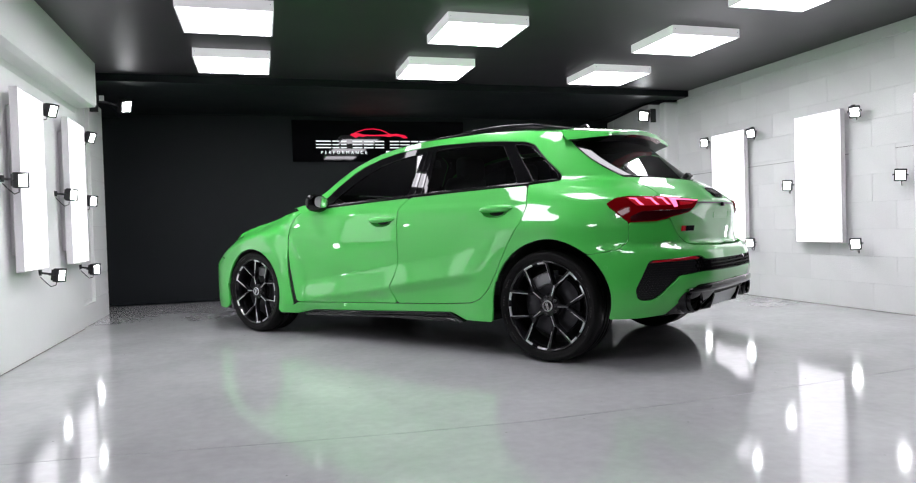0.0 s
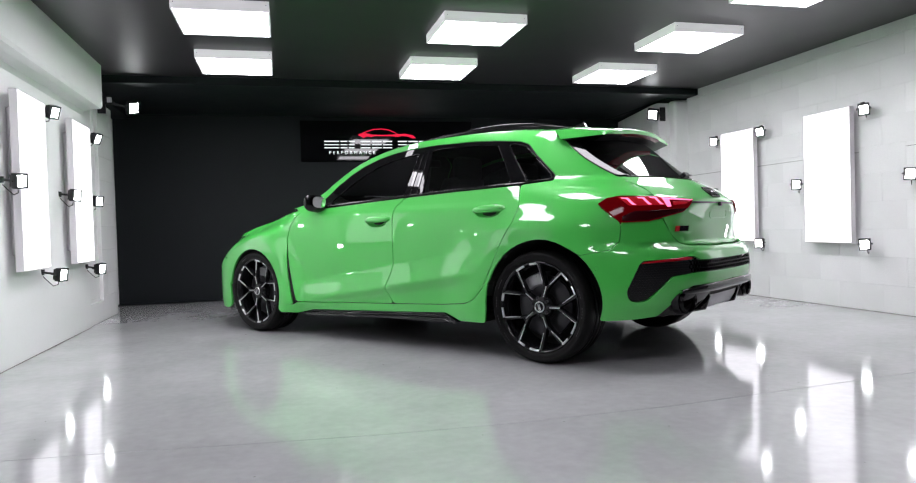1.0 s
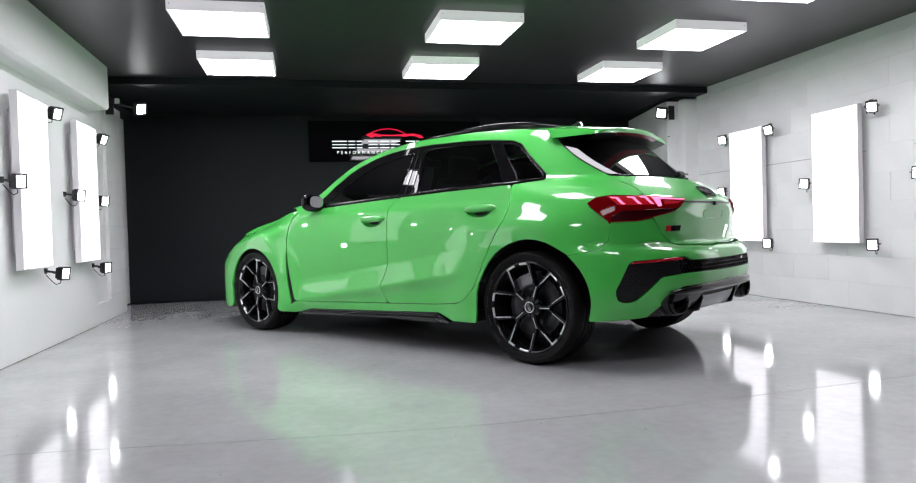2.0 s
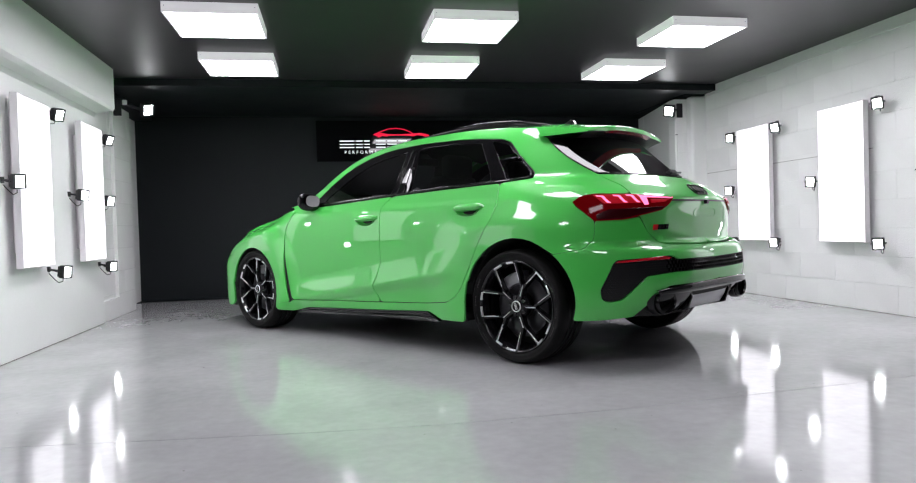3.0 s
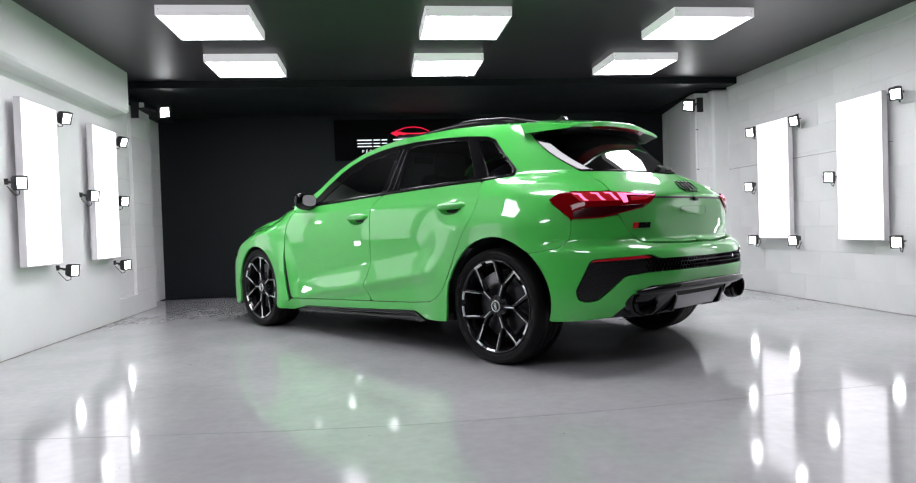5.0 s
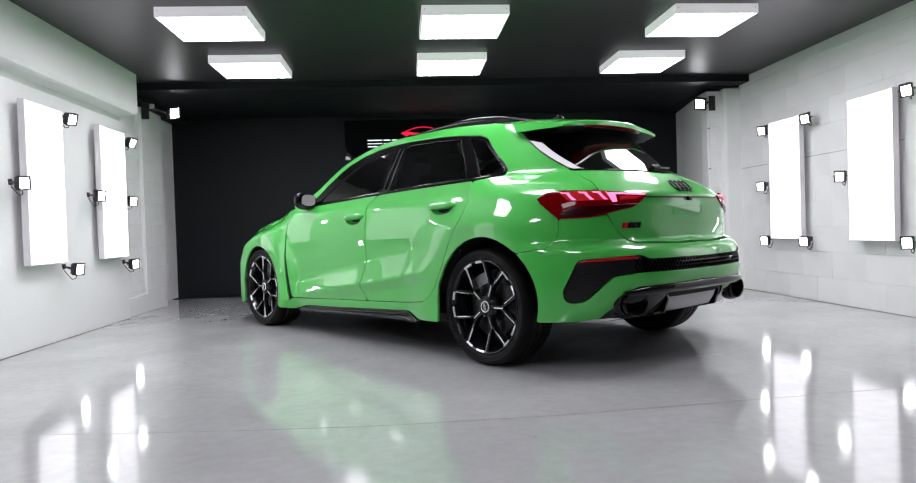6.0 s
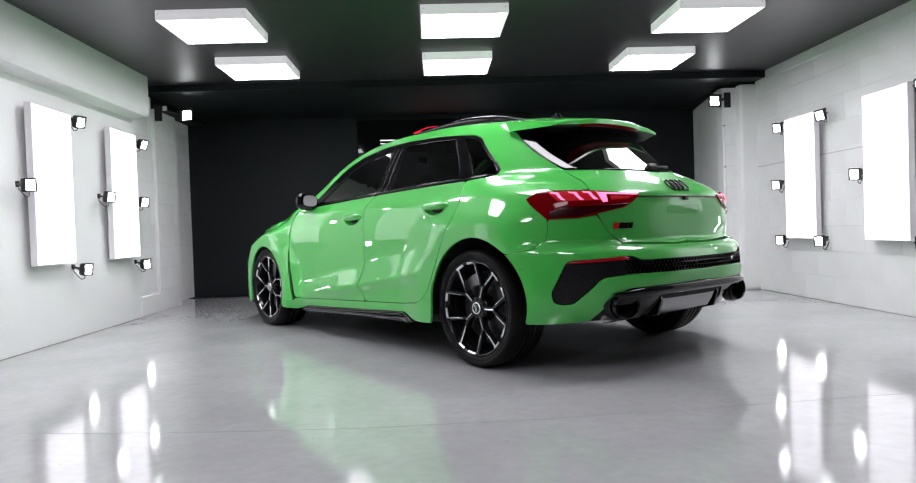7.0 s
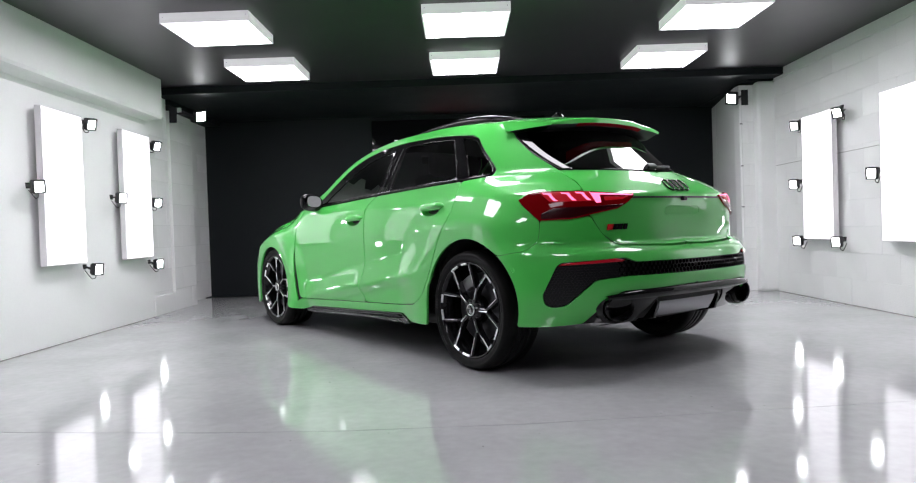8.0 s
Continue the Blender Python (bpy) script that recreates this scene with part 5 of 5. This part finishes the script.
# ---- door handles and mirrors ----
for side in (1, -1):
    for sc, zc, a, b in (REAR_BOWL, FRONT_BOWL):
        rows = []
        for t in np.linspace(-1, 1, 19):
            s, z = sc - 0.005 - t * 0.122, zc + 0.013 + t * 0.004
            p, n = wrap(s, z) * (1, side, 1), wrap_normal(s, z) * (1, side, 1)
            up = np.array([0, 0, 1.0]) - n * n[2]
            up = up / np.linalg.norm(up)
            hgt, out = 0.022 * (1 - abs(t) ** 4 * 0.75), 0.030 * (1 - t**6) - 0.004
            rows.append([p + n * (out * o) + up * hgt * h for h, o in ((-0.9, -0.3), (-1, 0.3), (-0.9, 0.75), (-0.5, 1.05), (0, 1.12), (0.5, 1.0), (0.9, 0.65), (1.0, 0.2), (0.9, -0.3))])
        grid_mesh("door_handle", rows, PAINT, car)
        bowl = []
        for f in (1.02, 0.95, 0.8, 0.55, 0.25, 0.02):
            q = np.array(oval(sc, zc, a * f, b * f, 26))
            bowl.append((wrap(q[:, 0], q[:, 1]) - (0.0015 + 0.026 * (1 - f**2.5)) * wrap_normal(q[:, 0], q[:, 1])) * (1, side, 1))
        grid_mesh("handle_bowl", bowl, PAINT, car, close=True)
    # mirror
    def ring(b):
        return math.copysign(abs(math.cos(b)) ** 0.75, math.cos(b)), math.copysign(abs(math.sin(b)) ** 0.75, math.sin(b))

    head = []
    for t in np.linspace(0, 1, 13):
        a = math.sin(math.pi * min(1, 0.06 + 0.88 * t)) ** 0.30
        sc = a * (1 if t < 0.15 else 1 - 0.55 * ((t - 0.15) / 0.85) ** 2)
        row = []
        for b in np.linspace(0, math.tau, 22, endpoint=False):
            cy, cz = ring(b)
            row.append((1.835 + 0.115 * t + 0.03 * cy * (1 - t), side * (0.885 + 0.082 * cy * sc), 0.990 + 0.066 * cz * sc - 0.02 * t + 0.010 * cy))
        head.append(row)
    mirror = grid_mesh("door_mirror", head, GLOSS_BLACK, car, "gloss black door mirror", close=True)
    glass = []
    for f in (0.0, 0.5, 1.0):
        dish = [(0.046 * f * cy, 0.040 * f * cz) for cy, cz in map(ring, np.linspace(0, math.tau, 22, endpoint=False))]
        glass.append([(1.823 + 0.38 * dy - 0.16 * dz, side * (0.885 + dy), 0.990 + dz + 0.12 * dy) for dy, dz in dish])
    grid_mesh("mirror_glass", glass, MIRROR_GLASS, mirror, "mirror glass", close=True)
    part("mirror_foot", tube([(1.90, side * 0.80, 0.925), (1.90, side * 0.85, 0.94), (1.88, side * 0.88, 0.955)], 0.022, 10), GLOSS_BLACK, mirror, smooth=True)


# ---- cabin ----
def seat(x, y, w, name):
    back = []
    for t, (dx, z) in zip(np.linspace(0, 1, 9), ((0.0, 0.50), (-0.01, 0.60), (-0.04, 0.72), (-0.07, 0.84), (-0.10, 0.94), (-0.13, 1.02), (-0.15, 1.08), (-0.16, 1.11), (-0.165, 1.12))):
        ww = w * (0.5 - 0.12 * t**3 - (0.1 if t > 0.95 else 0))
        back.append([(x + dx + 0.06 * math.sin(b) * (1 - 0.4 * t), y + ww * math.copysign(abs(math.cos(b)) ** 0.6, math.cos(b)), z) for b in np.linspace(0, math.tau, 18, endpoint=False)])
    ob = grid_mesh(name, back, CABIN, car, "charcoal seat", close=True)
    part("seat_cushion", box(x - 0.02, x + 0.48, y - w * 0.48, y + w * 0.48, 0.42, 0.58, 0.05, 3), CABIN, ob, smooth=True)
    part("head_rest", box(x - 0.235, x - 0.14, y - 0.13, y + 0.13, 1.10, 1.26, 0.04, 3), CABIN, ob, smooth=True)


for y in (-0.37, 0.37):
    seat(1.05, y, 0.50, "front_seat")
    seat(0.18, y, 0.52, "rear_seat")
part("dashboard", box(1.62, 2.05, -0.66, 0.66, 0.62, 0.93, 0.07, 3), CABIN, car, smooth=True)
part("parcel_shelf", box(-0.42, 0.02, -0.50, 0.50, 0.94, 0.97, 0.01), CABIN, car)
wheel_ring = [Vector((1.53, 0, 0.88)) + pose(0, 0, 0, 0, -22, 0) @ Vector((0, 0.185 * math.cos(a), 0.185 * math.sin(a))) for a in np.linspace(0, math.tau, 28, endpoint=False)]
steer = tube([(v.x, v.y - 0.37, v.z) for v in wheel_ring], 0.016, 8, closed=True)
merged(steer, box(1.50, 1.56, -0.44, -0.30, 0.83, 0.93, 0.02))
part("steering_wheel", steer, CABIN, car, smooth=True)
part("inner_mirror", box(1.50, 1.53, -0.12, 0.12, 1.26, 1.32, 0.012), SATIN_BLACK, car)


# ---- wheels ----
def revolve(profile, n, start=0.0):
    """Rows for a ring about the y axis from (radius, y) pairs."""
    return [[(r * math.cos(a), y, r * math.sin(a)) for r, y in profile] for a in np.linspace(start, start + math.tau, n, endpoint=False)]


def spin(name, profile, mat, parent, label="", n=64):
    rows = revolve(profile, n)
    rows.append(rows[0])
    return grid_mesh(name, rows, mat, parent, label)


def bar(p0, p1, w0, w1, y0, y1, depth, bm):
    """A tapered bar in the wheel's face from p0 to p1 (x, z), its front at y0 and y1."""
    a, b = np.array(p0), np.array(p1)
    d = (b - a) / np.linalg.norm(b - a)
    t = np.array([-d[1], d[0]])
    v = []
    for c, w, y in ((a, w0, y0), (b, w1, y1)):
        for q, dy in ((c + t * w * 1.25, -depth), (c + t * w, -0.004), (c + t * (w - 0.004), 0.0), (c - t * (w - 0.004), 0.0), (c - t * w, -0.004), (c - t * w * 1.25, -depth)):
            v.append(bm.verts.new((q[0], y + dy, q[1])))
    for k in range(5):
        bm.faces.new((v[k], v[k + 1], v[k + 7], v[k + 6]))
    bm.faces.new(v[:6][::-1]), bm.faces.new(v[6:])


def polar(r, a):
    return (r * math.cos(radians(a)), r * math.sin(radians(a)))


def build_wheel():
    """The axle along y, the outer face towards +y; the hub cap's face at y = 0."""
    w = spin("wheel", [(0.236, -0.20), (0.232, -0.12), (0.238, -0.03), (0.250, 0.004), (0.256, 0.013), (0.263, 0.014), (0.266, 0.006), (0.262, -0.004)], RIM_BLACK, car, "gloss black alloy wheel with machined silver edges")
    tyre = [(0.250, -0.215), (0.272, -0.228), (0.300, -0.230), (0.317, -0.218), (0.3255, -0.195), (0.327, -0.165)]
    for y in (-0.150, -0.110, -0.070):
        tyre += [(0.327, y - 0.004), (0.321, y - 0.0035), (0.321, y + 0.0035), (0.327, y + 0.004)]
    tyre += [(0.327, -0.035), (0.3255, -0.012), (0.318, 0.010), (0.308, 0.020), (0.300, 0.0225), (0.298, 0.0205), (0.285, 0.0215), (0.276, 0.018), (0.268, 0.012), (0.262, 0.002), (0.255, -0.01)]
    spin("tyre", tyre, TYRE, w, "black low-profile tyre", 96)
    for turn in (62, 84, 106, 128, 242, 264, 286, 308):
        marks = bmesh.new()
        for k in range(4):
            bar(polar(0.287, turn + 3.2 * k), polar(0.287, turn + 3.2 * k + 2.2), 0.0055, 0.0055, 0.0222, 0.0222, 0.002, marks)
        bmesh.ops.recalc_face_normals(marks, faces=marks.faces)
        part("sidewall_mark", marks, SIDEWALL, w, "grey raised bars on the sidewall")
    cap_mesh = [(0.0, 0.002), (0.024, 0.002), (0.030, 0.0), (0.033, -0.006), (0.034, -0.02)]
    spin("hub_cap", cap_mesh, SKIRT_BLACK, w, "black hub cap with a silver rim", 32)
    spin("cap_ring", [(0.0265, 0.0015), (0.028, 0.004), (0.031, 0.003), (0.0325, -0.002)], MACHINED, w, "silver ring", 32)
    logo = bmesh.new()
    for k in range(4):
        tube([((k - 1.5) * 0.0085 + 0.006 * math.cos(a), 0.004, 0.006 * math.sin(a)) for a in np.linspace(0, math.tau, 14, endpoint=False)], 0.0011, 5, logo, True)
    part("cap_emblem", logo, MACHINED, w, "silver rings")
    spin("hub_plate", [(0.030, -0.008), (0.052, -0.012), (0.066, -0.026), (0.070, -0.05)], RIM_BLACK, w)
    first_spoke = first_edge = None
    bm = bmesh.new()
    bar(polar(0.036, 0), polar(0.124, 0), 0.016, 0.010, -0.008, -0.012, 0.035, bm)
    for d in (-1, 1):
        bar(polar(0.112, d * 1.5), polar(0.258, d * 17.5), 0.0080, 0.0100, -0.012, 0.004, 0.034, bm)
    bmesh.ops.recalc_face_normals(bm, faces=bm.faces)
    first_spoke = part("spoke", bm, RIM_BLACK, w)
    bm = bmesh.new()
    bar(polar(0.062, 3.0), polar(0.126, 1.2), 0.0035, 0.0035, -0.0065, -0.0085, 0.004, bm)
    for d in (-1, 1):
        bar(polar(0.150, d * 10.2), polar(0.256, d * 19.3), 0.0026, 0.0038, -0.0060, 0.006, 0.005, bm)
        a0, a1 = (19.3, 33.0) if d > 0 else (-30.0, -19.3)
        seg = [polar(0.2520, a) for a in np.linspace(a0, a1, 6)]
        for p, q in zip(seg, seg[1:]):
            bar(p, q, 0.0060, 0.0060, 0.0165, 0.0165, 0.008, bm)
    bmesh.ops.recalc_face_normals(bm, faces=bm.faces)
    first_edge = part("machined_edge", bm, MACHINED, w, "bright machined silver edges")
    for k in range(1, 5):
        for src in (first_spoke, first_edge):
            o = src.copy()
            scene.collection.objects.link(o)
            o.parent = w
            o.rotation_euler = (0, radians(72 * k), 0)
    bolt = part("wheel_bolt", tube([(0.052, -0.03, 0), (0.052, -0.004, 0)], 0.009, 6), DARK_METAL, w)
    for k in range(5):
        if k:
            o = bolt.copy()
            scene.collection.objects.link(o)
            o.parent = w
        else:
            o = bolt
        o.rotation_euler = (0, radians(72 * k + 36), 0)
    spin("brake_disc", [(0.075, -0.075), (0.085, -0.068), (0.175, -0.068), (0.178, -0.07), (0.178, -0.098), (0.08, -0.098)], STEEL, w, "dark steel brake disc", 48)
    spin("barrel_back", [(0.02, -0.15), (0.234, -0.15)], SHADOW_BLACK, w)
    cal = bmesh.new()
    for k in range(7):
        a0, a1 = -24 + k * 7, -24 + (k + 1) * 7
        p, q = polar(0.16, a0 + 180), polar(0.16, a1 + 180)
        bar(p, q, 0.034, 0.034, -0.045, -0.045, 0.06, cal)
    part("brake_caliper", cal, GREY_METAL, w, "grey brake caliper")
    return w


wheel = build_wheel()
wheel.matrix_basis = pose(0, 0.868, HUB_Z, 0, 108, 0) @ Matrix.Scale(0.974, 4)
copy_thing(wheel, pose(FRONT_HUB, 0.868, HUB_Z, 0, 72, 0))
copy_thing(wheel, pose(0, -0.868, HUB_Z, 0, 70, 180))
copy_thing(wheel, pose(FRONT_HUB, -0.868, HUB_Z, 0, 55, 180))


# ---- painted wall blocks, last ----
COURSE = 0.2222
info = BLOCK_PAINT.node_tree.nodes.new("ShaderNodeObjectInfo")
shade = node(BLOCK_PAINT, "ShaderNodeMapRange")
shade.inputs[3].default_value, shade.inputs[4].default_value = 0.96, 1.01
tint = BLOCK_PAINT.node_tree.nodes.new("ShaderNodeHueSaturation")
base = bsdf(BLOCK_PAINT).inputs["Base Color"].links[0].from_socket
link(BLOCK_PAINT, info.outputs["Random"], shade.inputs[0]), link(BLOCK_PAINT, shade.outputs[0], tint.inputs["Value"])
link(BLOCK_PAINT, base, tint.inputs["Color"]), link(BLOCK_PAINT, tint.outputs[0], bsdf(BLOCK_PAINT).inputs["Base Color"])


def block_mesh(w, h, d=0.014, gap=0.0007):
    """A block's face: front towards +x, centred on the wall's plane."""
    me = bpy.data.meshes.new("block")
    bm = box(-d, 0, -w / 2 + gap * 0.6, w / 2 - gap * 0.6, -h / 2 + gap, h / 2 - gap, 0.0012, 1)
    bm.to_mesh(me)
    bm.free()
    me.materials.append(BLOCK_PAINT)
    return me


def block_courses(parent, a, b, top, length, seed, gap=0.0007):
    """Courses of blocks on an upright face from a to b (x, y), seen from its left-hand side."""
    rng = random.Random(seed)
    run = Vector((b[0] - a[0], b[1] - a[1]))
    total, along = run.length, run.normalized()
    turn = math.atan2(along.y, along.x) - math.pi / 2
    shared, k = {}, 0
    while k * COURSE < top - 0.02:
        h = min(COURSE, top - k * COURSE)
        cuts, at = [0.0], length * (0.5 if k % 2 else 1.0)
        while at < total - 0.05:
            cuts.append(at)
            at += length
        cuts.append(total)
        for u, w in zip(cuts, cuts[1:]):
            key = (round(w - u, 3), round(h, 3))
            if key not in shared:
                shared[key] = block_mesh(*key, gap=gap)
            mid = Vector(a) + along * (u + w) / 2
            m = Matrix.Translation((mid.x, mid.y, (k + 0.5) * COURSE if h == COURSE else k * COURSE + h / 2)) @ Matrix.Rotation(turn, 4, "Z") @ pose(rng.uniform(-0.0008, 0.0012), 0, 0, 0, rng.uniform(-0.12, 0.12), rng.uniform(-0.08, 0.08))
            ob = new("block", shared[key])
            ob.matrix_basis = m
            ob.parent = parent
        k += 1


block_courses(wall_right, (X1, 7.08), (X1, 3.2), 2.17, 0.445, 1)
block_courses(pier_left, (X0 - 0.016, 7.09), (X0 - 0.016, 7.66), 2.08, 0.445, 3, gap=0.0030)
block_courses(pier_back_left, (-1.600, 7.66), (-1.600, Y1), 2.14, 0.445, 4, gap=0.0030)
block_courses(pier_left, (-1.566, 7.664), (X0 - 0.016, 7.664), 2.08, 0.445, 5, gap=0.0030)
block_courses(pier_right, (4.86, 7.202), (4.542, 7.202), 2.16, 0.445, 6, gap=0.0012)
block_courses(wall_right_back, (4.780, Y1), (4.545, 7.206), 2.16, 0.445, 7, gap=0.0012)
block_courses(wall_recess, (X0 - 0.046, 6.56), (X0 - 0.046, 7.09), 2.2, 0.445, 8, gap=0.0030)
